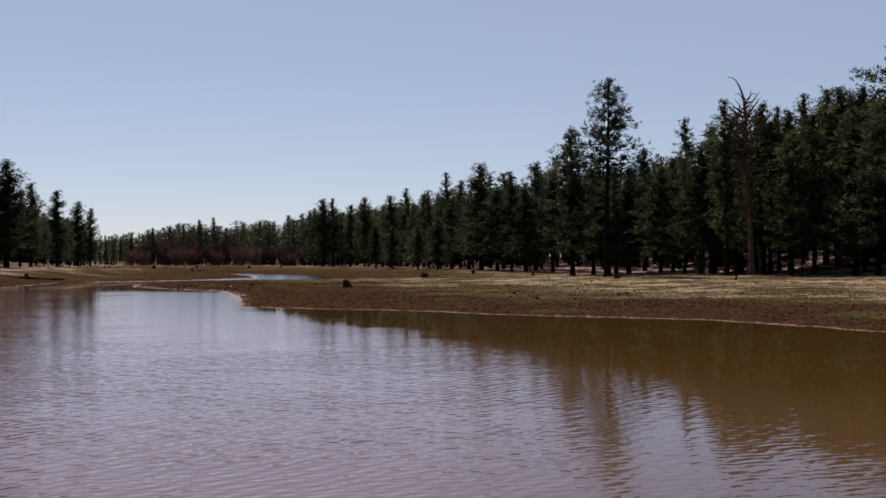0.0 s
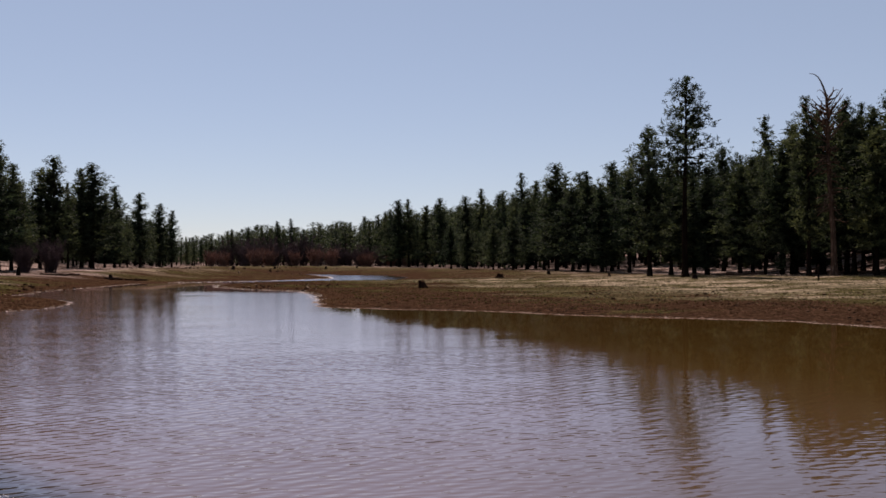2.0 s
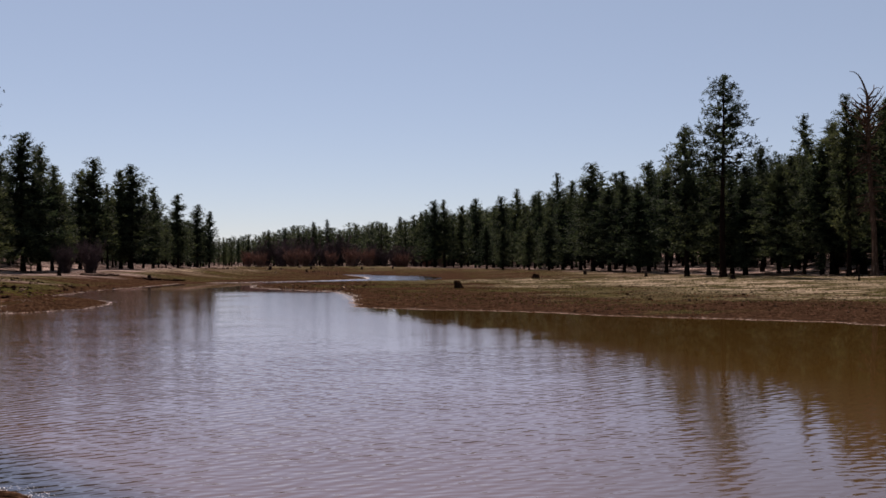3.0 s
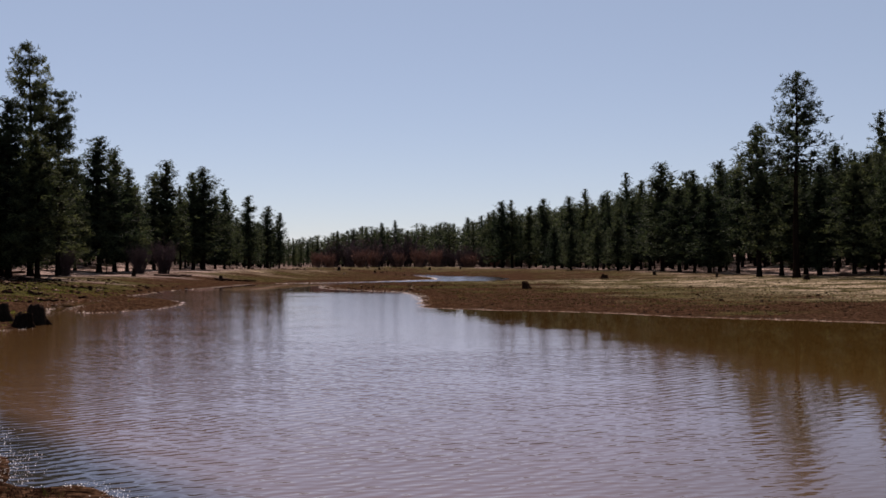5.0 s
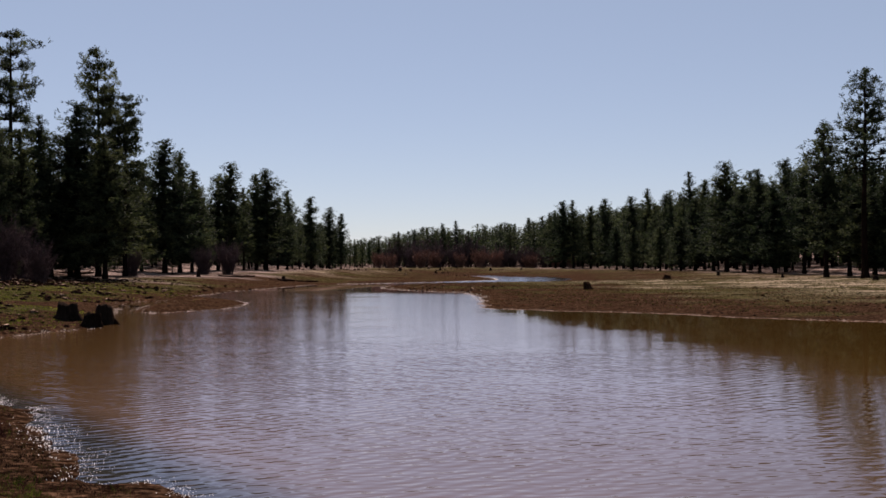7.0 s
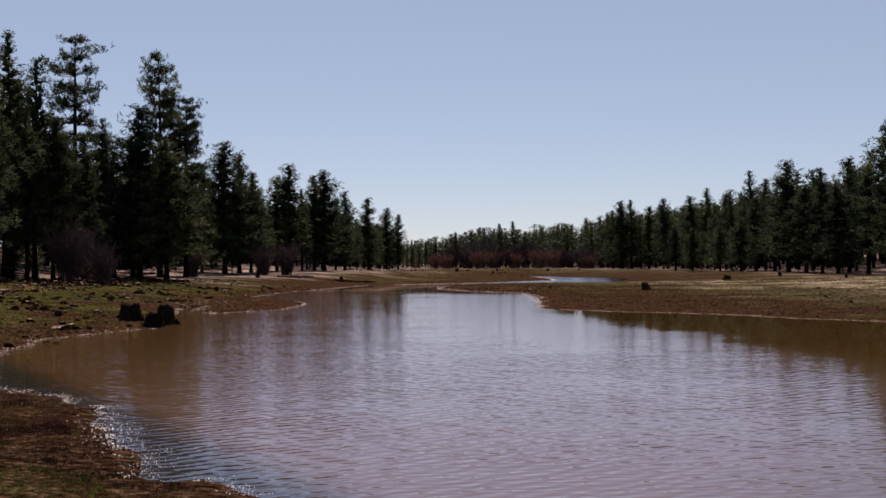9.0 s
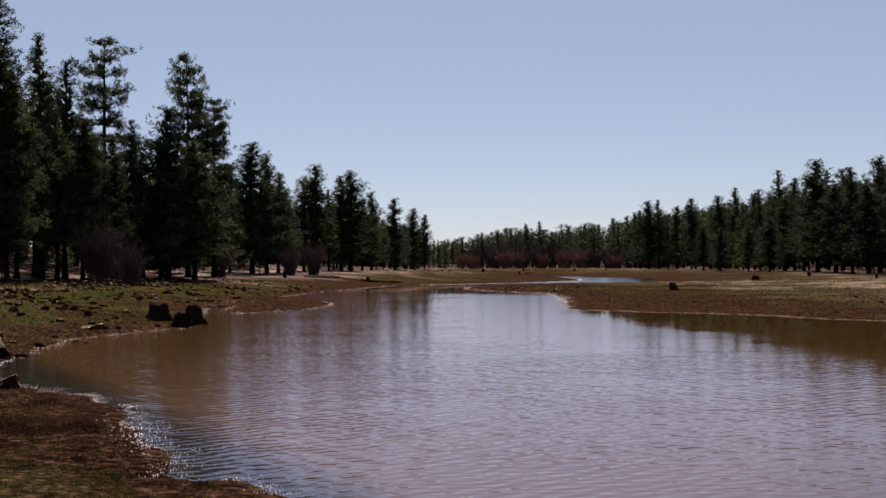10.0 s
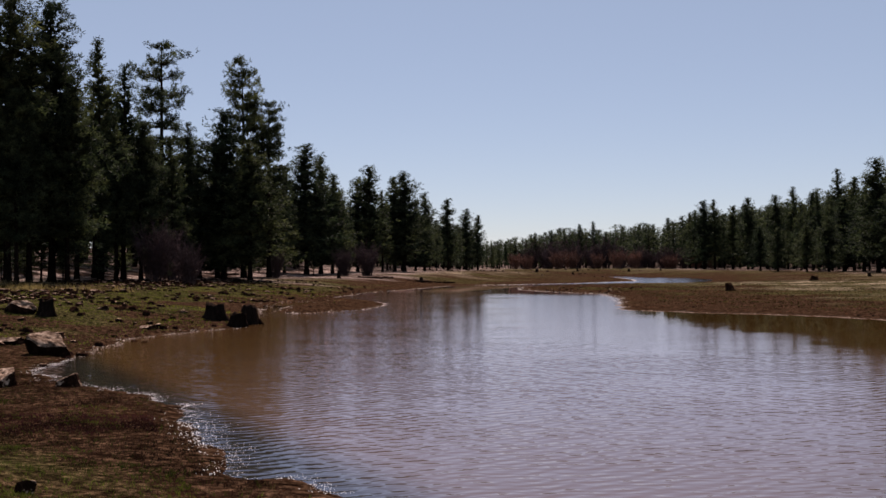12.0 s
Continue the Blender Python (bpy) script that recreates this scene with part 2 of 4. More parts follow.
    breeze = sums(n, l, "MULTIPLY_ADD", breeze, chop.outputs[0], sums(n, l, "MULTIPLY", pond.outputs[0], 0.2))
    def wavelets(turn, scale, wander):
        k = n.new("ShaderNodeMapping")
        k.vector_type = "TEXTURE"
        k.inputs["Rotation"].default_value = (0, 0, radians(turn))
        l.new(co.outputs["Object"], k.inputs["Vector"])
        w = n.new("ShaderNodeTexWave")
        w.bands_direction = "Y"
        w.inputs["Scale"].default_value, w.inputs["Distortion"].default_value = scale, wander
        w.inputs["Detail"].default_value, w.inputs["Detail Scale"].default_value = 2.0, 1.1
        l.new(k.outputs[0], w.inputs["Vector"])
        return w.outputs["Fac"]

    small = sums(n, l, "MULTIPLY_ADD", noise_at(n, l, 1.0, 2, 0.45, (2.5, 5.0, 1, 30)), 0.42, sums(n, l, "MULTIPLY_ADD", wavelets(54, 1.15, 4.5), 0.26, sums(n, l, "MULTIPLY", wavelets(22, 1.5, 6.0), 0.14)))
    long = noise_at(n, l, 1.0, 1, 0.4, (0.6, 1.4, 1, 34))
    tiny = noise_at(n, l, 1.0, 1, 0.5, (5.0, 9.0, 1, 10))
    h = sums(n, l, "ADD", sums(n, l, "MULTIPLY_ADD", small, 1.0, sums(n, l, "MULTIPLY", long, 0.9)), sums(n, l, "MULTIPLY", tiny, 0.3))
    b = n.new("ShaderNodeBump")
    b.inputs["Strength"].default_value, b.inputs["Distance"].default_value = 1.0, 0.0135
    l.new(sums(n, l, "MULTIPLY", h, breeze), b.inputs["Height"])
    for node in (body, gloss, fres):
        l.new(b.outputs[0], node.inputs["Normal"])
    l.new(sums(n, l, "MAXIMUM", sums(n, l, "MULTIPLY_ADD", ruffled, 0.15, sums(n, l, "MULTIPLY", pond.outputs[0], 0.062)), sums(n, l, "MINIMUM", sums(n, l, "MULTIPLY_ADD", breeze, 0.055, 0.025), 0.078)), gloss.inputs["Roughness"])
    return m


def needle_material(name, dark, light):
    m, n, l, p = shader(name, 0.8, 0.03)
    o = n.new("ShaderNodeObjectInfo")
    g = n.new("ShaderNodeNewGeometry")
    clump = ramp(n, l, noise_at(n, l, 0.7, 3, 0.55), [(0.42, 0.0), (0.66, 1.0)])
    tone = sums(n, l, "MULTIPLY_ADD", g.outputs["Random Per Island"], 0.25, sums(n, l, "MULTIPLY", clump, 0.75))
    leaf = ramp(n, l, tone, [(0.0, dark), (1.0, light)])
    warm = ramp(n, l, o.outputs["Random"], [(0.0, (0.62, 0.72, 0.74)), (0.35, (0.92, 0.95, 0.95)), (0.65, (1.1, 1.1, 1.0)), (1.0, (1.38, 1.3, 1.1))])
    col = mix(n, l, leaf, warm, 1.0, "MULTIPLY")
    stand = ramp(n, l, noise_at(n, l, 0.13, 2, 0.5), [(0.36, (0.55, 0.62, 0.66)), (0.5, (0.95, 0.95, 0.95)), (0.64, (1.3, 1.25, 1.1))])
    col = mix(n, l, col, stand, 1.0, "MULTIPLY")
    l.new(col, p.inputs["Base Color"])
    t = n.new("ShaderNodeBsdfTranslucent")
    l.new(mix(n, l, col, (1.05, 1.12, 0.8), 1.0, "MULTIPLY"), t.inputs["Color"])
    both = n.new("ShaderNodeMixShader")
    both.inputs[0].default_value = 0.3
    l.new(p.outputs[0], both.inputs[1])
    l.new(t.outputs[0], both.inputs[2])
    l.new(both.outputs[0], n["Material Output"].inputs["Surface"])
    return m


def rough_material(name, stops, scale, stretch=None, bump=0.6, depth=0.03, rough=0.85, spread=0.25):
    m, n, l, p = shader(name, rough, 0.0)
    f = noise_at(n, l, scale, 7, 0.65, stretch)
    col = ramp(n, l, f, stops)
    big = ramp(n, l, noise_at(n, l, scale * 0.17, 3, 0.5), [(0.3, 1 - spread), (0.7, 1 + spread)])
    col = mix(n, l, col, big, 1.0, "MULTIPLY")
    o = n.new("ShaderNodeObjectInfo")
    col = mix(n, l, col, ramp(n, l, o.outputs["Random"], [(0.0, 0.75), (1.0, 1.2)]), 1.0, "MULTIPLY")
    l.new(col, p.inputs["Base Color"])
    relief(n, l, p, f, bump, depth)
    return m


SOIL, WATER = ground_material(), water_material()
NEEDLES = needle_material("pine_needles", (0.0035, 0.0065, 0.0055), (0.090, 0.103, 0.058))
BARK = rough_material("pine_bark", [(0.3, (0.004, 0.0025, 0.002)), (0.55, (0.011, 0.007, 0.0055)), (0.8, (0.042, 0.026, 0.019))], 6.0, (1, 1, 0.25))
DEADWOOD = rough_material("weathered_deadwood", [(0.3, (0.022, 0.013, 0.009)), (0.55, (0.085, 0.050, 0.035)), (0.8, (0.30, 0.21, 0.16))], 5.0, (1, 1, 0.2))
STUMPWOOD = rough_material("wet_dark_stump_wood", [(0.3, (0.005, 0.004, 0.003)), (0.6, (0.015, 0.010, 0.008)), (0.85, (0.04, 0.028, 0.022))], 9.0, (1, 1, 0.3))
DRYSTUMP = rough_material("dry_brown_stump_wood", [(0.3, (0.010, 0.005, 0.003)), (0.6, (0.034, 0.018, 0.011)), (0.85, (0.09, 0.052, 0.035))], 9.0, (1, 1, 0.3))
STONE = rough_material("basalt_stone", [(0.42, (0.014, 0.008, 0.005)), (0.54, (0.036, 0.021, 0.015)), (0.62, (0.18, 0.12, 0.09)), (0.72, (0.36, 0.26, 0.20))], 3.0, None, 0.8, 0.04)
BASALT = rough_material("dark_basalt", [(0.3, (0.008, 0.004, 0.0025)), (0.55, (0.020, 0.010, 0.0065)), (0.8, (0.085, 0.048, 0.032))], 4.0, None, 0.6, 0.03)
TWIG = rough_material("bare_twigs", [(0.3, (0.04, 0.027, 0.028)), (0.7, (0.115, 0.078, 0.078))], 3.0, None, 0.2, 0.01)
WILLOW = rough_material("red_willow_twigs", [(0.3, (0.10, 0.050, 0.039)), (0.7, (0.24, 0.135, 0.105))], 1.0, None, 0.2, 0.01)
PEBBLE = rough_material("dark_pebbles", [(0.3, (0.005, 0.003, 0.0025)), (0.6, (0.015, 0.0075, 0.0055)), (0.8, (0.055, 0.034, 0.025))], 2.0, None, 0.3, 0.01)
# pale colour painted on stone tops to show sunlight
LIT_TOP = rough_material("sunlit_rock_top", [(0.36, (0.03, 0.017, 0.011)), (0.50, (0.17, 0.112, 0.080)), (0.66, (0.44, 0.32, 0.24))], 5.0, None, 0.7, 0.03)
SCUM = rough_material("dry_scum", [(0.25, (0.06, 0.042, 0.033)), (0.7, (0.21, 0.16, 0.13))], 12.0, None, 0.4, 0.01)
FROTH_GLINT = rough_material("dry_froth_glint", [(0.25, (0.12, 0.095, 0.08)), (0.7, (0.48, 0.42, 0.37))], 12.0, None, 0.4, 0.01)
GLINT = rough_material("shore_glint", [(0.25, (0.35, 0.33, 0.31)), (0.7, (0.82, 0.8, 0.78))], 12.0, None, 0.4, 0.01)
MOSS = needle_material("mossy_turf_blades", (0.018, 0.020, 0.004), (0.14, 0.15, 0.032))
BLADE = needle_material("grass_blades", (0.010, 0.010, 0.0035), (0.100, 0.090, 0.028))
STRAW = needle_material("dry_grass_blades", (0.05, 0.036, 0.018), (0.27, 0.205, 0.125))
REDWEED = needle_material("red_brown_weed", (0.007, 0.0026, 0.0026), (0.115, 0.045, 0.032))

MAROON = needle_material("maroon_weed", (0.008, 0.0025, 0.003), (0.10, 0.030, 0.034))

# ---- mesh helpers ----
def mesh_of(name, v, f, material, smooth=False):
    """A mesh from an array of places and an array of triangles or a list of faces."""
    me = bpy.data.meshes.new(name)
    v = np.asarray(v, np.float32)
    if isinstance(f, np.ndarray):
        k = f.shape[1]
        me.vertices.add(len(v))
        me.vertices.foreach_set("co", v.ravel())
        me.loops.add(f.size)
        me.loops.foreach_set("vertex_index", f.astype(np.int32).ravel())
        me.polygons.add(len(f))
        me.polygons.foreach_set("loop_start", np.arange(0, f.size, k, dtype=np.int32))
        me.update(calc_edges=True)
    else:
        me.from_pydata([tuple(p) for p in v], [], f)
    if smooth:
        me.polygons.foreach_set("use_smooth", np.ones(len(me.polygons), bool))
    me.materials.append(material)
    me.validate()
    return me


def part(name, me, parent, label=""):
    ob = new(name, me)
    ob.parent = parent
    return tagged(ob, label)


def tubes(lines, sides=5):
    """Tapered round pieces: lines of (points, radii). Returns places and triangles."""
    vs, fs, at = [], [], 0
    ring = np.linspace(0, 2 * np.pi, sides, endpoint=False)
    for pts, radii in lines:
        pts, radii = np.asarray(pts, float), np.asarray(radii, float)
        way = np.gradient(pts, axis=0)
        way /= np.linalg.norm(way, axis=1)[:, None] + 1e-9
        ref = np.where(np.abs(way[:, 2:3]) > 0.9, [[1.0, 0, 0]], [[0, 0, 1.0]])
        a = np.cross(way, ref)
        a /= np.linalg.norm(a, axis=1)[:, None] + 1e-9
        b = np.cross(way, a)
        v = pts[:, None] + radii[:, None, None] * (np.cos(ring)[None, :, None] * a[:, None] + np.sin(ring)[None, :, None] * b[:, None])
        n = len(pts)
        vs.append(v.reshape(-1, 3))
        i, j = np.meshgrid(np.arange(n - 1), np.arange(sides), indexing="ij")
        p, q = at + i * sides + j, at + i * sides + (j + 1) % sides
        fs.append(np.stack([p, q, q + sides], -1).reshape(-1, 3))
        fs.append(np.stack([p, q + sides, p + sides], -1).reshape(-1, 3))
        fs.append(np.array([[at + (n - 1) * sides, at + (n - 1) * sides + k, at + (n - 1) * sides + k + 1] for k in range(1, sides - 1)]))
        at += n * sides
    return np.concatenate(vs), np.concatenate(fs)


def spikes(root, way, length, width, r):
    """Thin pointed triangles, one from each root along its way."""
    n = len(root)
    side = np.cross(way, r.normal(size=(n, 3)))
    side /= np.linalg.norm(side, axis=1)[:, None] + 1e-9
    side *= (width * 0.5)[:, None]
    v = np.stack([root - side, root + side, root + way * length[:, None]], 1).reshape(-1, 3)
    return v, np.arange(3 * n).reshape(-1, 3)


def rocky(r, squash=0.6, cuts=16):
    """A weathered stone about 1 m wide: a ball cut flat on many sides, chipped, resting a little sunk."""
    bm = bmesh.new()
    bmesh.ops.create_icosphere(bm, subdivisions=3, radius=0.66)
    for _ in range(cuts):
        d = Vector(r.normal(size=3)).normalized()
        k = r.uniform(0.30, 0.50)
        for v in bm.verts:
            over = v.co.dot(d) - k
            if over > 0:
                v.co -= d * over
    for v in bm.verts:
        v.co += v.co.normalized() * 0.035 * noise.noise(v.co * 5.0 + Vector((r.uniform(0, 2), 0, 0)))
        v.co.z = max(v.co.z * squash, -0.12) + 0.08
    v = np.array([p.co for p in bm.verts])
    f = np.array([[q.index for q in p.verts] for p in bm.faces])
    bm.free()
    return v, f


def height(x, y):
    return float(ground(np.array([x]), np.array([y]))[0])


# ---- ground: one sheet to the horizon ----
def steps(*spans):
    out = []
    for a, b, k in spans:
        out += list(np.arange(a, b, k))
    return np.array(out + [spans[-1][1]])


gx = np.concatenate([-np.geomspace(2600, 130, 22), steps((-124, -56, 3.0), (-56, -32, 0.9), (-32, 20, 0.45), (20, 60, 1.2), (60, 124, 4.0)), np.geomspace(130, 2600, 22)])
gy = np.concatenate([-np.geomspace(900, 12, 14), steps((-8, 2, 1.5), (2, 70, 0.45), (70, 170, 0.9), (170, 290, 2.0), (290, 480, 6.0)), np.geomspace(500, 4200, 20)])
X, Y = np.meshgrid(gx, gy)
Z = ground(X, Y)
quads = np.arange(len(gx) * len(gy)).reshape(len(gy), len(gx))
quads = np.stack([quads[:-1, :-1], quads[:-1, 1:], quads[1:, 1:], quads[1:, :-1]], -1).reshape(-1, 4)
land = new("ground", mesh_of("ground", np.stack([X, Y, Z], -1).reshape(-1, 3), quads, SOIL, True))
tagged(land, "lakeside meadow of brown mud, sparse olive turf and straw", "ground", kind="structure")
out = shore(X, Y)
e_in, w_in = wood(X, Y)
west = ease(-16, -30, X) * ease(125, 95, Y) + ease(14, 8, Y)
mud = (1 - west) * (1 - ease(2, 26, out + 9 * swell(X, 1.5 * Y, 26, 11) + 3 * swell(X, Y, 7, 17))) + west * (1 - ease(1.0, 5.5, out + 1.2 * swell(X, Y, 6, 12)))
mud = np.maximum(mud, west * 0.85 * ease(0.1, 0.7, swell(X, Y, 9, 13)) * ease(16, 6, out))
mud *= 1 - 0.32 * ease(14.5, 11.5, Y + 1.5 * swell(X, Y, 3, 18)) * ease(0.6, 2.0, out)
straw = ease(10, 34, out + 6 * swell(X, Y, 30, 14)) * (1 - 0.6 * west) + west * ease(10, 22, out) * 0.35
straw *= 1 - 0.7 * ease(190, 250, Y)
mud = np.maximum(mud, 0.95 * ((X > -36.5) & (Y > 51) & (Y < 80) & (X < -20)))
mud = np.maximum(mud, 0.55 * ease(115, 150, Y) * ease(60, 30, out))
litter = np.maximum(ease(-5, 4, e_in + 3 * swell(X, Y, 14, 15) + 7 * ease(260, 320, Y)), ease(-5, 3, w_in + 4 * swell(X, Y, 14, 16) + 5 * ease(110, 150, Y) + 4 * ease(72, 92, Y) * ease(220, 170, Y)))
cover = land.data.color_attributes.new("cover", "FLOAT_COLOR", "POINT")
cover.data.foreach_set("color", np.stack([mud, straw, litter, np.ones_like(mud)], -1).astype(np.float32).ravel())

# ---- water ----
wv = np.array([(-64, 2, 0), (48, 2, 0), (48, 285, 0), (-64, 285, 0)], float)
tagged(new("water", mesh_of("water", wv, np.array([[0, 1, 2, 3]]), WATER)), "brown muddy lake water with light wind ripples", "water", kind="structure")


# ---- pines ----
PINES = {"full": (0.10, 4.0), "wood": (0.20, 4.1), "round": (0.10, 3.7), "slim": (0.24, 2.7), "tall": (0.42, 3.2), "cone": (0.48, 5.0), "open": (0.42, 3.0)}


def crown_width(kind, t, power):
    """The breadth of a crown, 0 to 1, at the share t of its height."""
    if kind in ("full", "wood"):
        return min(1.0, 0.5 + t / 0.22) * (1 - t) ** power
    if kind in ("slim", "round"):
        return min(1.0, 0.5 + t / 0.15) * (1 - t ** 1.7) ** 0.75
    if kind == "cone":
        return min(1.0, 0.62 + t / 0.3) * (1 - t ** 1.25) ** 0.85
    return (0.60 + 0.40 * (1 - t) ** 0.7) * (1 - t ** 8) ** 0.5


def pine(seed, kind, branches, clumps, tufts, size):
    """A pine 20 m high: its trunk with limbs, and its needles in round clumps along the limbs."""
    r = np.random.RandomState(seed)
    h = 20.0
    base, wide = PINES[kind]
    base += r.uniform(-0.03, 0.05)
    power = 0.60 * r.uniform(0.85, 1.2)
    wide *= r.uniform(0.9, 1.1)
    zs = np.linspace(0, h, 14)
    bend = np.stack([0.16 * np.sin(zs * 0.24 + r.uniform(0, 6)) * zs / h, 0.16 * np.sin(zs * 0.2 + r.uniform(0, 6)) * zs / h], -1)
    old = kind in ("tall", "cone", "open")
    girth = 0.30 if old else 0.22
    flare = 1 + 0.5 * np.exp(-zs / 0.5)
    lines = [(np.column_stack([bend, zs - 0.15]), girth * flare * (1 - zs / h) ** 0.8 + 0.025)]
    limbs, mids, cores, outs = [], [], [], []
    p = r.uniform(0, 6.28, 6)
    tiers = {"tall": 12, "open": 9, "cone": 13}.get(kind, 20)
    shelf = {"tall": 0.75, "open": 0.9, "cone": 0.6}.get(kind, 0.35)
    u = np.linspace(0.005, 0.985, branches) ** 0.92
    even = shelf * (1 - (u ** 3 if shelf < 0.7 else 0 * u))
    u = np.clip((1 - even) * u + even * (np.floor(u * tiers) + 0.5) / tiers + r.normal(0, 0.006, branches), 0.0, 0.98)
    s = np.linspace(0, 1, 4)
    for t in u:
        z = h * (base + (1 - base) * t)
        a = r.uniform(0, 2 * np.pi)
        lump = 1 + 0.15 * math.sin(2 * a + p[0] + 7 * t) + 0.12 * math.sin(3 * a + p[1] - 11 * t) + 0.07 * math.sin(19 * t + p[2])
        if kind in ("open", "tall"):
            lump *= 1 + (0.38 if kind == "open" else 0.08) * math.cos(a - p[3] - 2.2 * math.floor(t * tiers))
        reach = (wide * crown_width(kind, t, power) + 0.10) * lump * r.uniform(0.62, 1.05)
        tilt = radians((-6 + 20 * t ** 1.6 + r.normal(0, 5)) if kind in ("tall", "open") else (-12 + 44 * t ** 1.4 + r.normal(0, 8)))
        c = np.array([math.cos(a), math.sin(a), 0])
        at = np.array([np.interp(z, zs, bend[:, 0]), np.interp(z, zs, bend[:, 1]), z - 0.15])
        pts = at + np.outer(s * reach * math.cos(tilt), c)
        pts[:, 2] += s * reach * math.sin(tilt) + 0.18 * reach * s ** 2.5
        limbs.append((pts, np.linspace(0.055 * (1.1 - t) + 0.015, 0.012, 4)))
        m = max(1, int(round(clumps * (0.25 + 0.75 * reach / wide))))
        d = np.concatenate([[1.0], r.uniform(0.62 if kind == "open" else 0.4, 1.0, m - 1)])
        mid = np.stack([np.interp(d, s, pts[:, i]) for i in range(3)], -1)
        mids.append(mid + np.clip(r.normal(0, 1, (m, 3)), -1.5, 1.5) * np.array([1, 1, 0.5]) * (0.35 * size + 0.11 * reach * d[:, None]))
        outs.append(np.repeat(c[None], m, 0))
        if kind != "open":
            d = r.uniform(0.08, 0.55, 1 if old or size > 0.6 else 2)
            cores.append(np.stack([np.interp(d, s, pts[:, i]) for i in range(3)], -1))
    for z in (0.93, 0.945, 0.958, 0.972, 0.985):
        mids.append(np.array([[bend[-1, 0], bend[-1, 1], h * z - 0.15]]) + r.normal(0, 0.05, (1, 3)))
        outs.append(np.zeros((1, 3)))
    mids, outs = np.concatenate(mids), np.concatenate(outs)
    puff = size * r.uniform(0.75, 1.2, len(mids)) * np.interp(mids[:, 2] / h, [0, 0.8, 1.0], [1.0, 0.95, 0.66])
    ways = r.normal(size=(len(mids), tufts, 3)) * [1, 1, 0.8] + [0, 0, 0.45] + 0.4 * outs[:, None]
    ways /= np.linalg.norm(ways, axis=2)[:, :, None]
    roots = mids[:, None] + ways * (puff * 0.12)[:, None, None] + np.clip(r.normal(0, 0.34, ways.shape), -0.6, 0.6) * puff[:, None, None]
    lens = puff[:, None] * r.uniform(0.6, 1.1, ways.shape[:2])
    roots, ways, lens = roots.reshape(-1, 3), ways.reshape(-1, 3), lens.ravel()
    wide_by = lens * 0.32
    if cores:
        core = np.repeat(np.concatenate(cores), 3 if size > 0.6 else 5, 0)
        w = r.normal(size=core.shape)
        w /= np.linalg.norm(w, axis=1)[:, None]
        n = min(1.3, 1.7 * size + 0.3) * r.uniform(0.7, 1.1, len(core)) * np.interp(core[:, 2] / h, [0, 0.75, 1.0], [1.0, 0.8, 0.3])
        roots, ways, lens, wide_by = np.concatenate([roots, core - w * n[:, None] * 0.4]), np.concatenate([ways, w]), np.concatenate([lens, n]), np.concatenate([wide_by, n * 0.5])
    for _ in range(14 if old else 7):
        z, a = h * r.uniform(0.10 if not old else 0.16, base + 0.06), r.uniform(0, 6.28)
        k = r.uniform(0.5, 1.7)
        lines.append((np.array([0, 0, z]) + np.outer(s * k, [math.cos(a), math.sin(a), r.uniform(-0.4, 0.1)]), np.linspace(0.04, 0.008, 4)))
    wood_v, wood_f = tubes(lines[:1], 8)
    stub_v, stub_f = tubes(lines[1:], 3)
    wood_v, wood_f = np.concatenate([wood_v, stub_v]), np.concatenate([wood_f, stub_f + len(wood_v)])
    boughs = tubes(limbs if old else limbs[::3] if size < 0.6 else limbs[::6], 3)
    return (wood_v, wood_f), boughs, spikes(roots, ways, lens, wide_by, r)


def pine_thing(seed, kind, label, *amount):
    (tv, tf), (lv, lf), (nv, nf) = pine(seed, kind, *amount)
    top = new("pine_tree")
    tagged(top, label, "pine tree", "pines of the lakeside woods")
    trunk = part("trunk", mesh_of("trunk", tv, tf, BARK, True), top, "dark red-brown bark trunk")
    tagged(part("branchwork", mesh_of("branchwork", lv, lf, BARK, True), trunk), kind="stuff")
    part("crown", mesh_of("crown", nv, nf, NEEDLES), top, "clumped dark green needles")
    return top


LABELS = {"wood": "dark green pine with a dense crown above a bare trunk foot", "full": "dark green pine with a dense pointed crown",
          "slim": "slender pine with a thin open crown", "tall": "tall old pine with a bare lower trunk and clumped crown",
          "cone": "tall pine standing alone before the wood, bare lower trunk", "open": "tall old pine with thin flat-topped plates of needles",
          "near": "large dark pine with a dense pointed crown down to the bank"}
KINDS = {"full": [pine_thing(s, "full", LABELS["full"], 170, 7, 9, 0.48) for s in (11, 12, 13, 14, 15)],
         "near": [pine_thing(s, k, LABELS["near"], 240, 9, 14, 0.36) for s, k in ((51, "full"), (52, "wood"), (53, "wood"))],
         "wood": [pine_thing(s, "wood", LABELS["wood"], 160, 7, 9, 0.48) for s in (16, 17, 18, 19)],
         "slim": [pine_thing(s, "slim", LABELS["slim"], 130, 6, 11, 0.40) for s in (21, 22, 23)],
         "tall": [pine_thing(s, "tall", LABELS["tall"], 150, 10, 16, 0.36) for s in (31, 32)],
         "open": [pine_thing(33, "open", LABELS["open"], 135, 9, 15, 0.36)],
         "cone": [pine_thing(36, "cone", LABELS["cone"], 110, 9, 14, 0.38)]}
LIGHT = [pine_thing(s, "wood", LABELS["wood"], 120, 5, 8, 0.62) for s in (41, 42, 43)] + [pine_thing(44, "slim", LABELS["slim"], 80, 4, 9, 0.62)]
used = {}


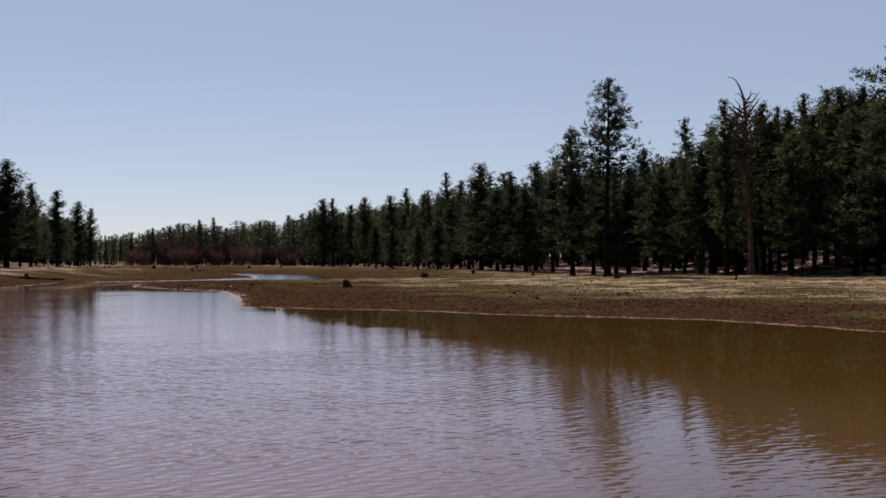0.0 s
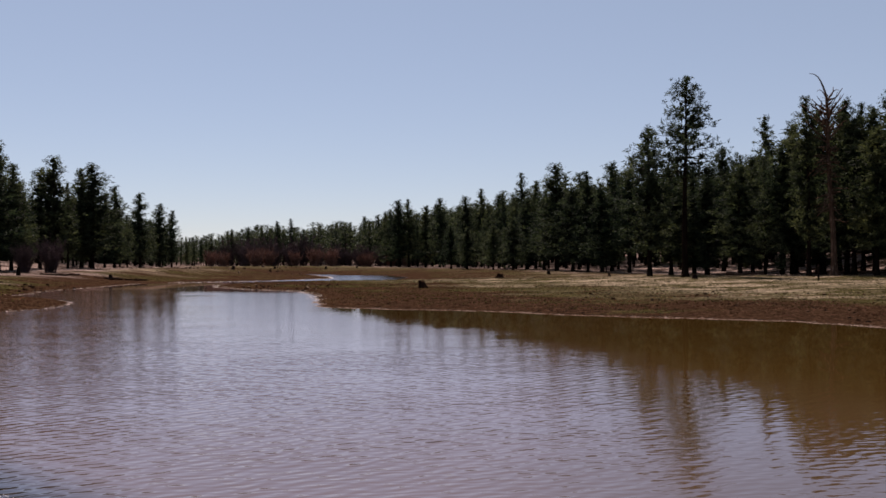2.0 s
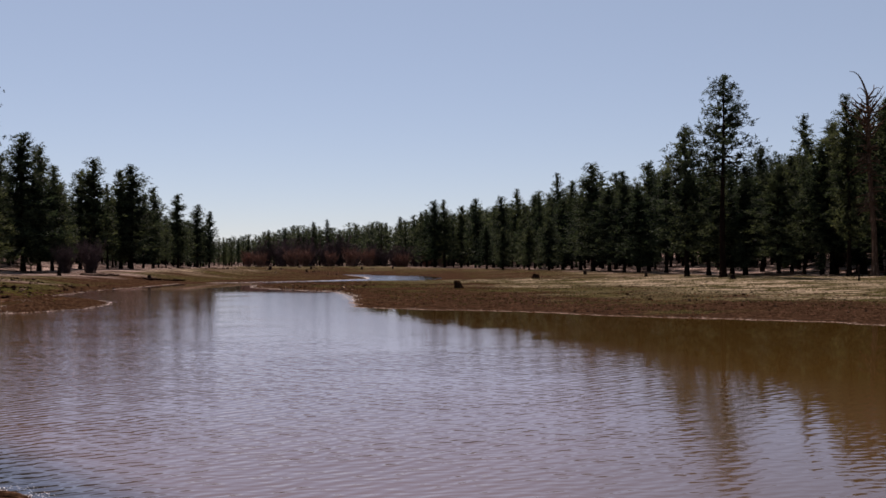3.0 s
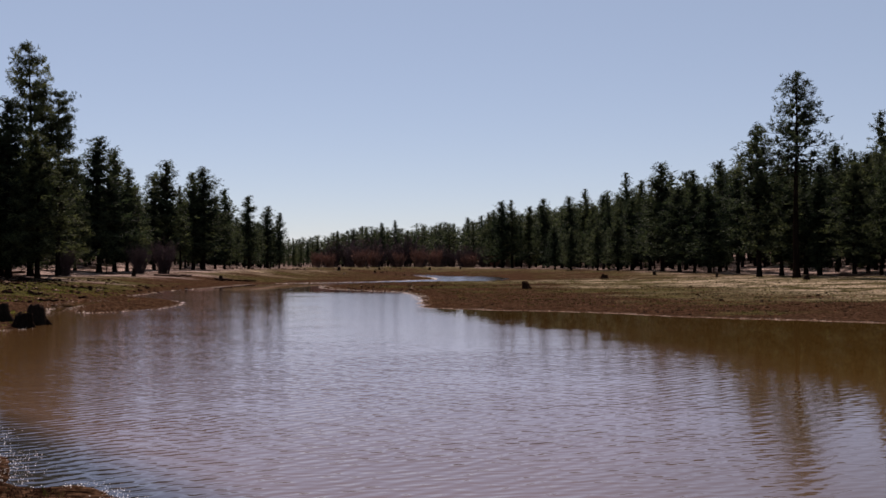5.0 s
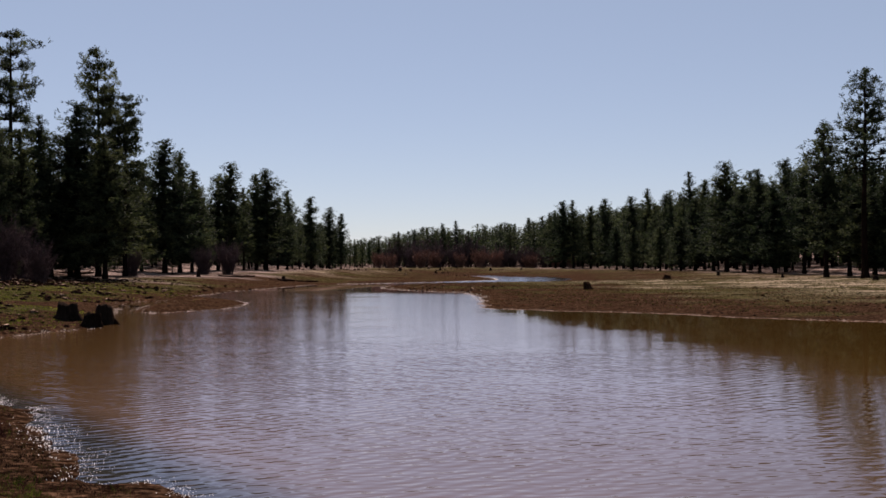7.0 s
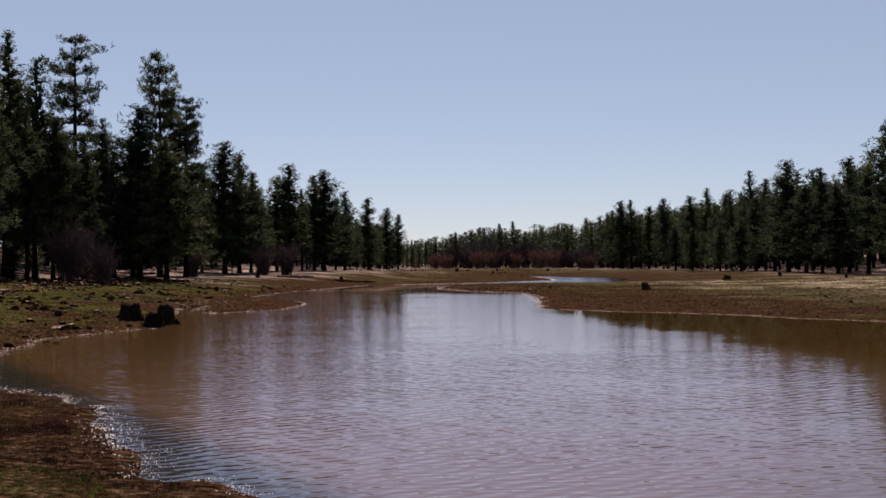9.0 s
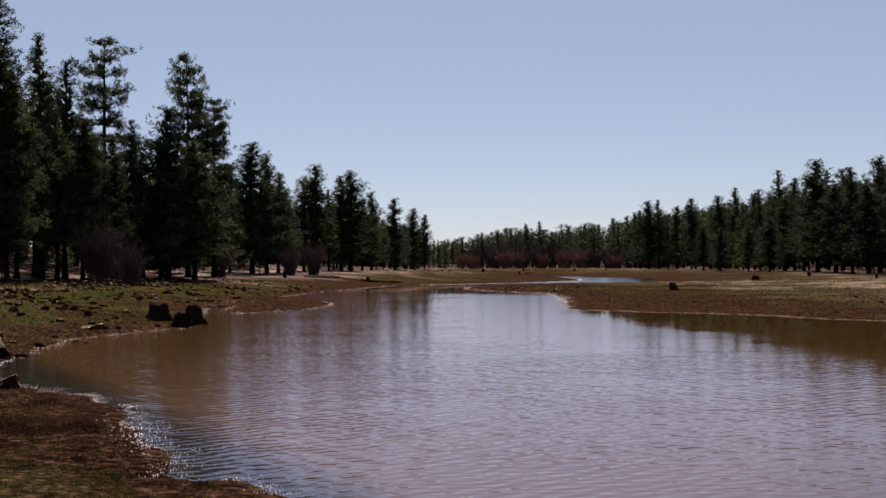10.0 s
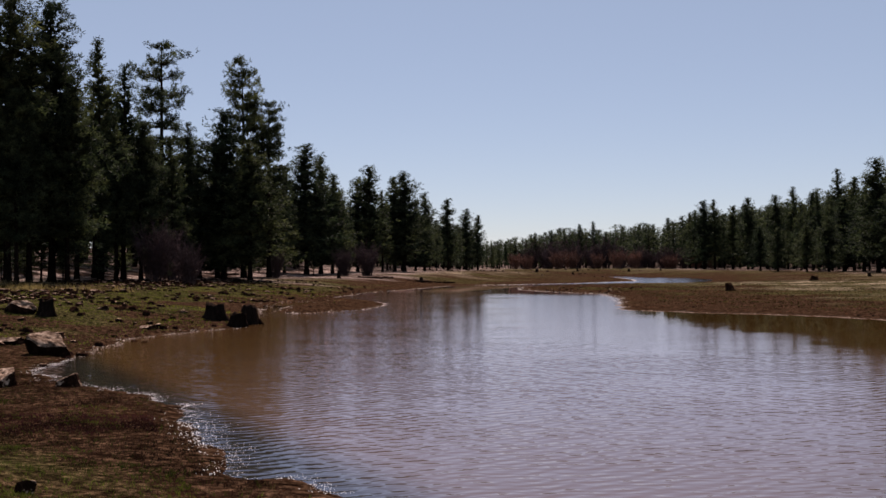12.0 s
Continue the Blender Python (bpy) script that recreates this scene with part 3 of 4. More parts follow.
def plant(kind, x, y, h, w=1.0, lean=0.0, r=random.Random(5)):
    """A pine of that height at that place; the first of each pattern stands there itself, the rest are copies."""
    first = kind if not isinstance(kind, str) else KINDS[kind][sum(k[0] == kind for k in used.values()) % len(KINDS[kind])]
    s = h / 20.0
    wide = s * w
    m = pose(x, y, height(x, y) - 0.05, lean, 0, r.uniform(0, 360)) @ Matrix.Diagonal((wide, wide, s, 1))
    used[len(used)] = (kind if isinstance(kind, str) else "light", x, y)
    if first.name not in placed:
        placed.add(first.name)
        first.matrix_basis = m
        return first
    first_scale, first.scale = first.scale.copy(), (1, 1, 1)
    ob = copy_thing(first, m)
    first.scale = first_scale
    return ob


placed = set()

# standing pines that can be told apart, stand by stand: kind, place, height, breadth
EAST_EDGE = [
    ("cone", 20.6, 135.4, 25.0, 0.95), ("wood", 18.1, 150.9, 20.7, 1.29), ("slim", 35.3, 134.4, 22.2, 1.00), ("slim", 39.0, 173.7, 24.2, 1.00),
    ("full", 33.7, 158.5, 17.0, 1.15), ("wood", 31.6, 169.1, 19.3, 1.29), ("full", 26.8, 155.7, 15.1, 1.67), ("full", 29.6, 147.1, 15.0, 1.50),
    ("full", 12.1, 189.6, 17.7, 1.15), ("full", 7.2, 202.9, 20.1, 1.48), ("full", 16.8, 195.3, 19.6, 1.29), ("wood", 18.2, 179.1, 17.0, 1.29),
    ("full", 14.1, 183.5, 14.4, 1.67), ("full", 9.8, 194.8, 15.2, 1.67), ("slim", 0.9, 262.0, 23.2, 1.00), ("full", 3.9, 240.0, 19.7, 1.15),
    ("slim", -9.7, 291.8, 21.4, 1.00), ("full", -13.9, 283.7, 18.9, 1.29),
]
EAST_MIDDLE = [
    ("full", -21.8, 301.2, 19.4, 1.15), ("full", -26.6, 310.9, 17.9, 1.29), ("slim", -32.2, 318.4, 20.3, 1.20), ("full", -35.4, 320.0, 20.0, 1.29),
    ("full", -39.3, 332.7, 17.9, 1.29), ("full", -4.5, 255.0, 17.5, 1.15), ("full", -1.0, 218.0, 10.5, 1.67), ("full", -11.5, 244.7, 9.7, 1.67),
    ("full", -5.3, 231.9, 9.5, 1.67), ("full", -16.2, 261.5, 10.5, 1.67), ("full", 5.1, 211.9, 14.6, 1.67), ("full", 1.9, 226.0, 14.9, 1.67),
    ("wood", 41.8, 140.9, 22.5, 1.03), ("slim", 45.1, 145.1, 22.2, 1.00), ("full", 45.9, 142.8, 21.5, 1.15), ("slim", 50.3, 149.8, 23.2, 1.00),
]
EAST_CORNER = [
    ("wood", 50.8, 143.3, 23.5, 1.29), ("wood", 51.5, 140.9, 23.4, 1.29), ("slim", 56.4, 149.7, 21.2, 1.00), ("wood", 54.6, 139.7, 22.9, 1.29),
    ("open", 49.3, 115.7, 25.4, 1.10), ("wood", 45.5, 132.4, 19.9, 1.29), ("full", 48.1, 126.1, 19.7, 1.41), ("wood", 42.1, 130.4, 17.4, 1.29),
    ("wood", 48.2, 119.7, 17.8, 1.41), ("wood", 35.3, 147.8, 17.3, 1.29), ("full", 38.1, 151.3, 18.4, 1.15), ("wood", 39.9, 144.6, 18.5, 1.29),
    ("full", 22.1, 158.5, 15.4, 1.67), ("wood", 37.1, 149.5, 20.5, 1.29), ("full", 39.6, 145.7, 22.0, 1.29), ("wood", 42.6, 147.0, 21.6, 1.29),
    ("wood", 42.3, 139.7, 19.9, 1.29), ("full", 26.1, 162.9, 14.8, 1.67),
]
FAR_SHORE = [
    ("full", -90.1, 400.0, 16.8, 0.94), ("slim", -84.8, 399.1, 17.8, 1.08), ("full", -111.5, 415.3, 14.5, 1.08), ("full", -107.9, 426.6, 15.1, 1.08),
    ("full", -97.9, 408.4, 13.7, 1.08), ("full", -84.6, 421.6, 14.4, 1.08), ("full", -80.0, 432.7, 15.3, 1.08), ("full", -71.7, 424.0, 15.8, 1.08),
    ("full", -65.5, 419.9, 16.4, 1.08), ("slim", -55.5, 391.1, 18.2, 0.94), ("full", -50.3, 386.7, 18.5, 1.08), ("full", -45.2, 367.2, 18.8, 1.08),
]
WEST_END = [
    ("full", -94.6, 280.5, 16.9, 1.35), ("full", -93.0, 285.2, 15.4, 1.22), ("full", -90.4, 253.4, 18.0, 1.29), ("full", -86.2, 226.1, 17.6, 1.22),
    ("full", -85.9, 219.8, 15.8, 1.22), ("full", -75.5, 187.4, 18.8, 1.48), ("full", -78.7, 190.4, 18.2, 1.35), ("full", -77.3, 175.8, 18.9, 1.48),
    ("full", -81.0, 178.5, 17.0, 1.35), ("slim", -78.5, 184.0, 15.3, 1.00), ("full", -76.3, 154.1, 18.9, 1.35), ("full", -75.6, 147.8, 20.0, 1.48),
    ("full", -76.4, 158.5, 16.2, 1.35), ("full", -77.8, 164.5, 14.0, 1.35), ("tall", -66.2, 113.1, 26.3, 0.74), ("full", -64.5, 105.9, 19.1, 1.35),
]
WEST_MIDDLE = [
    ("full", -67.2, 108.9, 16.2, 1.35), ("tall", -64.6, 116.3, 21.6, 0.75), ("full", -59.5, 103.0, 15.1, 1.48), ("full", -67.8, 122.5, 13.8, 1.35),
    ("full", -81.4, 151.5, 17.0, 1.08), ("slim", -66.3, 101.2, 17.2, 1.00), ("full", -66.8, 104.5, 14.1, 1.35), ("open", -70.2, 102.2, 26.4, 0.90),
    ("slim", -65.2, 88.6, 21.2, 0.95), ("slim", -64.5, 84.1, 22.8, 0.95), ("near", -58.2, 69.9, 22.7, 1.09), ("near", -58.0, 64.8, 21.9, 1.09),
    ("near", -58.2, 67.3, 18.0, 1.09), ("near", -59.8, 64.5, 20.5, 1.09), ("near", -56.7, 69.9, 16.6, 0.97), ("near", -55.6, 63.0, 14.4, 0.97),
]
WEST_POINT = [
    ("near", -63.6, 66.5, 23.4, 1.09), ("slim", -63.0, 78.9, 16.5, 1.10), ("near", -62.7, 87.9, 15.3, 1.08),
    ("slim", -63.1, 93.7, 14.6, 1.05), ("slim", -61.6, 82.6, 15.4, 1.00), ("full", -126.6, 405.7, 11.5, 0.77),
    ("full", -128.4, 431.3, 11.6, 0.68), ("full", -130.1, 451.6, 12.8, 0.68), ("slim", -125.3, 411.3, 10.0, 0.80),
]
for stand in (EAST_EDGE, EAST_MIDDLE, EAST_CORNER, FAR_SHORE, WEST_END, WEST_MIDDLE, WEST_POINT):
    for kind, x, y, h, w in stand:
        plant(kind, x, y, h, w)

# ---- the woods behind: heights follow the skyline of the hill ----
RIM_AZ = [-60, -45, -42, -40.6, -38.5, -37, -35.8, -34.1, -32.4, -31.5, -28.9, -28, -25.4, -24.8, -22.7, -20.3, -18.8, -17.8, -15.5, -14, -10, -7.5, -5.8, -2.8, 0, 2, 6.8, 8.6, 11.5, 14, 17, 20, 24, 40]
RIM_EL = [12, 12, 12, 10.8, 10.2, 8.6, 7.4, 5.9, 5.5, 5.8, 5.0, 4.4, 3.7, 3.1, 3.7, 2.5, 2.2, 1.35, 1.6, 2.05, 2.15, 2.5, 3.1, 3.45, 4.1, 4.7, 5.4, 5.4, 5.3, 6.3, 7.9, 8.2, 9.2, 9.5]


def wood_places(count, seed, area, depth, gap):
    """Random places in a wood, depth metres deep, no two nearer than gap, and the height of a tree at each."""
    r = np.random.RandomState(seed)
    x0, x1, y0, y1 = area
    x, y = r.uniform(x0, x1, count * 60), r.uniform(y0, y1, count * 60)
    e, w = wood(x, y)
    q = np.maximum(e, w)
    keep = (q > depth[0]) & (q < depth[1])
    x, y = x[keep], y[keep]
    got = []
    for px, py in zip(x, y):
        if all((px - a) ** 2 + (py - b) ** 2 > gap * gap for a, b in got):
            got.append((px, py))
            if len(got) == count:
                break
    x, y = np.array(got).T
    g, d = ground(x, y), np.hypot(x, y)
    el = np.interp(np.degrees(np.arctan2(x, y)), RIM_AZ, RIM_EL)
    cap = EYE + d * np.tan(np.radians(el)) * r.uniform(0.80, 1.06, len(x)) - g
    h = np.minimum(r.uniform(13, 22, len(x)), cap)
    ok = h > 4.5
    return x[ok], y[ok], h[ok]


r = np.random.RandomState(9)
front = [((-8, 70, 90, 300), 70), ((-160, 0, 290, 480), 24), ((-150, -56, 40, 320), 36)]
for area, count in front:
    for x, y, h in zip(*wood_places(count, 60 + count, area, (1, 30), 3.6)):
        if all((x - b) ** 2 + (y - c) ** 2 > 6 for _, b, c in used.values()):
            plant(LIGHT[r.randint(4)], x, y, h, r.uniform(0.95, 1.4))


# young pines under the wood's edge
for x, y, h in ((-61.0, 80.0, 5.0), (-60.5, 88.5, 4.0), (-63.5, 104.0, 5.5), (-64.5, 112.0, 3.6), (-62.0, 94.0, 6.0), (-69.5, 128.0, 4.5), (-73.0, 145.0, 5.0),
                (-66.0, 73.0, 6.0), (-68.0, 66.0, 5.0), (-60.6, 71.5, 6.5), (-62.5, 76.5, 4.6), (-61.2, 66.0, 5.6), (33.6, 141.0, 4.6), (25.5, 150.0, 5.5), (43.5, 131.0, 5.0), (14.5, 180.0, 5.0), (1.5, 222.0, 6.0), (-8.0, 256.0, 6.0)):
    plant(LIGHT[int(h * 2) % 3], x, y, h, 1.25)


def distant_wood(name, label, seed, area, depth, count, gap, tallest=30.0, kinds=None):
    r = np.random.RandomState(seed)
    kinds = kinds or [pine(80 + k, "round" if k == 1 else "full", 44, 3, 4, 1.25) for k in range(3)] + [pine(84, "slim", 46, 3, 5, 1.0)]
    tv, tf, nv, nf, ta, na = [], [], [], [], 0, 0
    for x, y, h in zip(*wood_places(count, seed, area, depth, gap)):
        c, d = kinds[r.randint(4)][2]
        h = min(h, tallest * r.uniform(0.5, 1.0))
        turn, s, w = r.uniform(0, 6.28), h / 20, h / 20 * r.uniform(1.2, 2.0)
        m = np.array([[w * math.cos(turn), -w * math.sin(turn), 0], [w * math.sin(turn), w * math.cos(turn), 0], [0, 0, s]])
        at = np.array([x, y, height(x, y) - 0.1])
        bole, sides = tubes([([(0, 0, 0), (0, 0, 8), (0, 0, 19)], [0.26, 0.2, 0.04])], 5)
        tv.append(bole @ m.T + at)
        tf.append(sides + ta)
        nv.append(c @ m.T + at)
        nf.append(d + na)
        ta, na = ta + len(bole), na + len(c)
    top = new(name)
    tagged(top, label, "woodland", kind="stuff")
    tagged(part("trunks", mesh_of("trunks", np.concatenate(tv), np.concatenate(tf), BARK, True), top), kind="stuff")
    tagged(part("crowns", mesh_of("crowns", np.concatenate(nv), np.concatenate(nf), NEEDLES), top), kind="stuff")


HILL = [pine(70 + k, "wood", 44, 3, 4, 1.3) for k in range(4)]
distant_wood("hillside_pine_wood", "dense dark pine wood climbing the hill behind the meadow", 101, (-60, 130, 90, 400), (18, 78), 480, 3.8, 30, HILL)
distant_wood("far_shore_pine_wood", "far line of dark pines beyond the meadow", 102, (-260, -10, 290, 600), (0, 60), 640, 3.3)
distant_wood("west_bank_pine_wood", "shady pine wood behind the stony bank", 103, (-170, -60, 30, 420), (14, 60), 280, 4.0)
FINE = [pine(90 + k, "full", 80, 4, 8, 0.8) for k in range(4)]
distant_wood("west_undergrowth", "shady undergrowth of young pines in the west wood", 105, (-100, -56, 55, 230), (6, 18), 24, 2.6, 6.5, FINE)
distant_wood("west_inner_wood", "crowded pines inside the west wood", 107, (-130, -56, 50, 300), (10, 26), 12, 3.4, 30, FINE)

# ---- dead standing tree ----
def dead_tree(x, y, h):
    r = np.random.RandomState(77)
    top = new("dead_tree")
    tagged(top, "bare grey-brown dead pine with a crooked forked top", "dead tree")
    top.matrix_basis = pose(x, y, height(x, y) - 0.1, 0, 0, 0)
    zs = np.linspace(0, h * 0.86, 14)
    spine = np.stack([-0.035 * zs + 0.10 * np.sin(zs * 0.35), 0.08 * np.sin(zs * 0.3), zs], -1)
    bole = part("trunk", mesh_of("dead_trunk", *tubes([(spine, 0.34 * (1 + 0.5 * np.exp(-zs / 0.6)) * (1 - zs / h) ** 0.8 + 0.05)], 9), DEADWOOD, True), top)
    end = spine[-1]
    s = np.linspace(0, 1, 7)
    hook = end + np.stack([-1.7 * s ** 1.2 - 0.3 * np.maximum(0, s - 0.75) * 4, 0.3 * s, 3.3 * np.sin(s * 1.6)], -1)
    part("leader", mesh_of("leader", *tubes([(hook, np.linspace(0.15, 0.03, 7))], 6), DEADWOOD, True), top, "hooked bare leader")
    lines = []
    for k in range(110):
        t = r.uniform(0.15, 1.0) ** 0.6
        at = spine[0] + (np.array([np.interp(t * zs[-1], zs, spine[:, i]) for i in range(3)]) - spine[0])
        a = r.uniform(0, 6.28)
        n = r.uniform(0.7, 2.5) * (1.05 if t > 0.72 else 0.95)
        up = r.uniform(0.1, 0.9) if t > 0.75 else r.uniform(-0.5, 0.4)
        pts = at + np.stack([math.cos(a) * n * s, math.sin(a) * n * s, n * (up * s + 0.35 * s ** 2 * (1 if t > 0.7 else -0.6))], -1)
        pts[1:] += np.cumsum(r.normal(0, 0.045 * n, (6, 3)), 0)
        lines.append((pts, np.linspace(0.13, 0.034, 7)))
        for _ in range(3):
            i = r.randint(2, 6)
            b = r.uniform(0, 6.28)
            q = r.uniform(0.25, 0.7)
            lines.append((pts[i] + np.outer(np.linspace(0, 1, 3) * q, [math.cos(b), math.sin(b), r.uniform(-0.2, 0.7)]), [0.035, 0.022, 0.01]))
    for hx in (-0.9, 1.2):
        pts = end + np.stack([hx * 1.3 * s, 0.2 * s, 1.3 * np.sin(2.1 * s)], -1)
        lines.append((pts, np.linspace(0.09, 0.02, 7)))
    for one in lines:
        part("branch", mesh_of("dead_branch", *tubes([one], 4), DEADWOOD), bole)


dead_tree(37.5, 131.5, 24.4)


# ---- stumps, logs, post ----
def stump(x, y, wide, tall, seed, label, lean=0.0, roots=4, material=STUMPWOOD):
    r = np.random.RandomState(seed)
    n, rows = 22, 8
    a = np.linspace(0, 2 * np.pi, n, endpoint=False)
    lobes = 0.14 * np.sin(roots * a + r.uniform(0, 6)) + 0.08 * np.sin(7 * a + r.uniform(0, 6))
    rim = 1 + 0.10 * np.sin(2 * a + r.uniform(0, 6)) + 0.05 * r.normal(size=n)
    vs = []
    for i in range(rows):
        u = i / (rows - 1)
        rad = wide / 2 * (0.66 + 0.42 * (1 - u) ** 2.4) * (1 + lobes * (1.2 - u)) * (1 + 0.03 * r.normal(size=n))
        vs.append(np.stack([rad * np.cos(a) + lean * u, rad * np.sin(a), np.full(n, -0.12) + (tall + 0.12) * u * (1 + (rim - 1) * u)], -1))
    inner = vs[-1] * [0.72, 0.72, 1] - [0, 0, 0.14 * tall]
    vs.append(inner)
    v = np.concatenate(vs + [inner.mean(0)[None] - [0, 0, 0.08 * tall]])
    f = []
    for i in range(rows):
        for j in range(n):
            p, q = i * n + j, i * n + (j + 1) % n
            f += [[p, q, q + n], [p, q + n, p + n]]
    c = len(v) - 1
    f += [[rows * n + j, rows * n + (j + 1) % n, c] for j in range(n)]
    top = new("tree_stump")
    tagged(top, label, "tree stump", "old stumps round the lake")
    top.matrix_basis = pose(x, y, max(height(x, y), -0.05), 0, 0, r.uniform(0, 360))
    bole = part("bole", mesh_of("bole", v, np.array(f), material), top)
    for k in range(roots):
        b = 6.28 * k / roots + r.uniform(-0.4, 0.4)
        s = np.linspace(0, 1, 5)
        n2 = wide * r.uniform(0.14, 0.30)
        pts = np.stack([math.cos(b) * (wide * 0.38 + n2 * s), math.sin(b) * (wide * 0.38 + n2 * s), tall * 0.22 * (1 - s) ** 1.5 - 0.03], -1)
        part("root", mesh_of("root", *tubes([(pts, np.linspace(0.11 * wide, 0.03 * wide, 5))], 5), material, True), bole)


stump(-26.0, 41.9, 1.15, 0.68, 1, "dark weathered tree stump on the muddy bank")
stump(-24.25, 42.0, 1.06, 0.80, 2, "black wet stump standing at the water's edge", 0.1)
stump(-23.7, 39.9, 0.95, 0.55, 3, "broken black stump standing in shallow water", -0.15)
stump(-29.8, 35.4, 0.78, 0.66, 4, "dark split stump among scattered bank stones", 0.05)
stump(-8.6, 97.9, 0.95, 0.62, 5, "dark brown stump on the open meadow", 0.25, 3, DRYSTUMP)
stump(-2.6, 150.0, 1.3, 0.60, 6, "low dark stump on the straw-coloured meadow", -0.2, 3, DRYSTUMP)
stump(-62.9, 132.4, 0.55, 0.95, 7, "short upright dark stump at the wood's edge", 0, 3)
stump(-56.4, 146.5, 0.7, 0.5, 8, "small dark stump near the far bank", 0, 3)
stump(19.6, 122.0, 0.8, 0.45, 9, "low grey stump in dry grass", 0, 3)


def log(x, y, length, girth, turn, seed, label, material=DEADWOOD, sticks=5):
    r = np.random.RandomState(seed)
    top = new("fallen_log")
    tagged(top, label, "log", "driftwood and fallen logs")
    top.matrix_basis = pose(x, y, height(x, y) + girth * 0.7, 0, 0, turn)
    s = np.linspace(-0.5, 0.5, 9)
    pts = np.stack([length * s, 0.05 * length * np.sin(s * 5 + seed), 0.04 * r.normal(size=9)], -1)
    body = part("log_body", mesh_of("log_body", *tubes([(pts, girth * (1 - 0.35 * (s + 0.5)) * (1 + 0.08 * r.normal(size=9)))], 8), material, True), top)
    for _ in range(sticks):
        a, n = r.uniform(0, 6.28), length * r.uniform(0.12, 0.3)
        q = pts[r.randint(1, 8)] + np.outer(np.linspace(0, 1, 4) * n, [math.cos(a), math.sin(a), r.uniform(0.05, 0.7)])
        part("branch_stub", mesh_of("branch_stub", *tubes([(q, np.linspace(girth * 0.32, girth * 0.08, 4))], 5), material), body)


log(-60.7, 139.8, 5.0, 0.20, 15, 1, "grey fallen log with broken branches at the wood's edge")
log(-55.2, 143.0, 4.2, 0.18, -10, 2, "dark driftwood log on the far bank", STUMPWOOD, 8)
log(-52.8, 146.5, 3.0, 0.14, 35, 3, "dark tangle of driftwood on the far bank", STUMPWOOD, 8)
log(-34.5, 62.0, 2.6, 0.10, -20, 4, "small dark driftwood branch on the bank", STUMPWOOD, 5)
log(-37.5, 66.0, 1.6, 0.09, 50, 5, "small dark driftwood branch on the bank", STUMPWOOD, 4)
log(50.5, 138.0, 7.5, 0.22, 8, 6, "pale bleached fallen log in the wood", DEADWOOD, 3)
log(43.0, 142.0, 6.0, 0.20, -25, 7, "pale bleached fallen log in the wood", DEADWOOD, 4)
log(30.0, 146.0, 5.0, 0.20, 5, 8, "grey fallen log under the pines", DEADWOOD, 4)
log(-73.0, 118.0, 6.0, 0.22, 20, 9, "pale fallen log under the pines", DEADWOOD, 4)


def post(x, y):
    top = new("marker_post")
    tagged(top, "short dark wooden post with a small plate", "post")
    top.matrix_basis = pose(x, y, height(x, y), 0, 1.5, 20)
    part("pole", mesh_of("pole", *tubes([([(0, 0, -0.1), (0, 0, 0.8), (0, 0, 1.5)], [0.09, 0.085, 0.08])], 8), STUMPWOOD), top)
    bm = bmesh.new()
    bmesh.ops.create_cube(bm, size=1.0, matrix=Matrix.Translation((-0.16, -0.1, 1.12)) @ Matrix.Diagonal((0.34, 0.05, 0.42, 1)))
    bmesh.ops.bevel(bm, geom=bm.edges[:], offset=0.012, segments=1, affect="EDGES")
    me = bpy.data.meshes.new("plate")
    bm.to_mesh(me)
    bm.free()
    me.materials.append(STUMPWOOD)
    part("plate", me, top)


post(28.1, 103.7)


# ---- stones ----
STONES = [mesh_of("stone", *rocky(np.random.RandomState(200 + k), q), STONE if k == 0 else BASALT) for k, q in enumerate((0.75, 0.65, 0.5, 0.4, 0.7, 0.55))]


def paint_lit_tops(me, least):
    """The upward faces of a stone, painted pale as if sunlit."""
    me.materials.append(LIT_TOP)
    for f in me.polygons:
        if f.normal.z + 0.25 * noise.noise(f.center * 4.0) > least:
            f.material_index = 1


def boulder(seed, squash, least=0.30):
    """A larger broken stone with chipped faces."""
    r = np.random.RandomState(seed)
    bm = bmesh.new()
    bmesh.ops.create_icosphere(bm, subdivisions=4, radius=0.7)
    for _ in range(13):
        d, k = Vector(r.normal(size=3)).normalized(), r.uniform(least, 0.49)
        for v in bm.verts:
            over = v.co.dot(d) - k
            if over > 0:
                v.co -= d * over
    for v in bm.verts:
        v.co += v.co.normalized() * (0.055 * noise.noise(v.co * 3.0 + Vector((seed, 0, 0))) + 0.03 * noise.noise(v.co * 9.0))
        v.co.z = max(v.co.z * squash, -0.12) + 0.08
    me = bpy.data.meshes.new("boulder")
    bm.to_mesh(me)
    bm.free()
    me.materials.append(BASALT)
    me.update()
    paint_lit_tops(me, 0.5)
    return me


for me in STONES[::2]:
    paint_lit_tops(me, 0.92)
STONES += [boulder(301, 0.75), boulder(302, 0.8), boulder(303, 0.8), boulder(304, 0.45), boulder(311, 0.85, 0.40)]


def bare_tongue(x, y):
    """The low mud tongue beside the inlet, with neither grass nor stones."""
    return (x > -36.5) & (y > 51) & (y < 80)


def stone(x, y, wide, kind, turn, label, squash=1.0):
    ob = new("stone", STONES[kind])
    ob.matrix_basis = pose(x, y, max(height(x, y), -0.1) - 0.02 * wide, 0, 0, turn) @ Matrix.Diagonal((wide, wide * 0.85, wide * squash, 1))
    return tagged(ob, label, "stone", "stones on the bank")


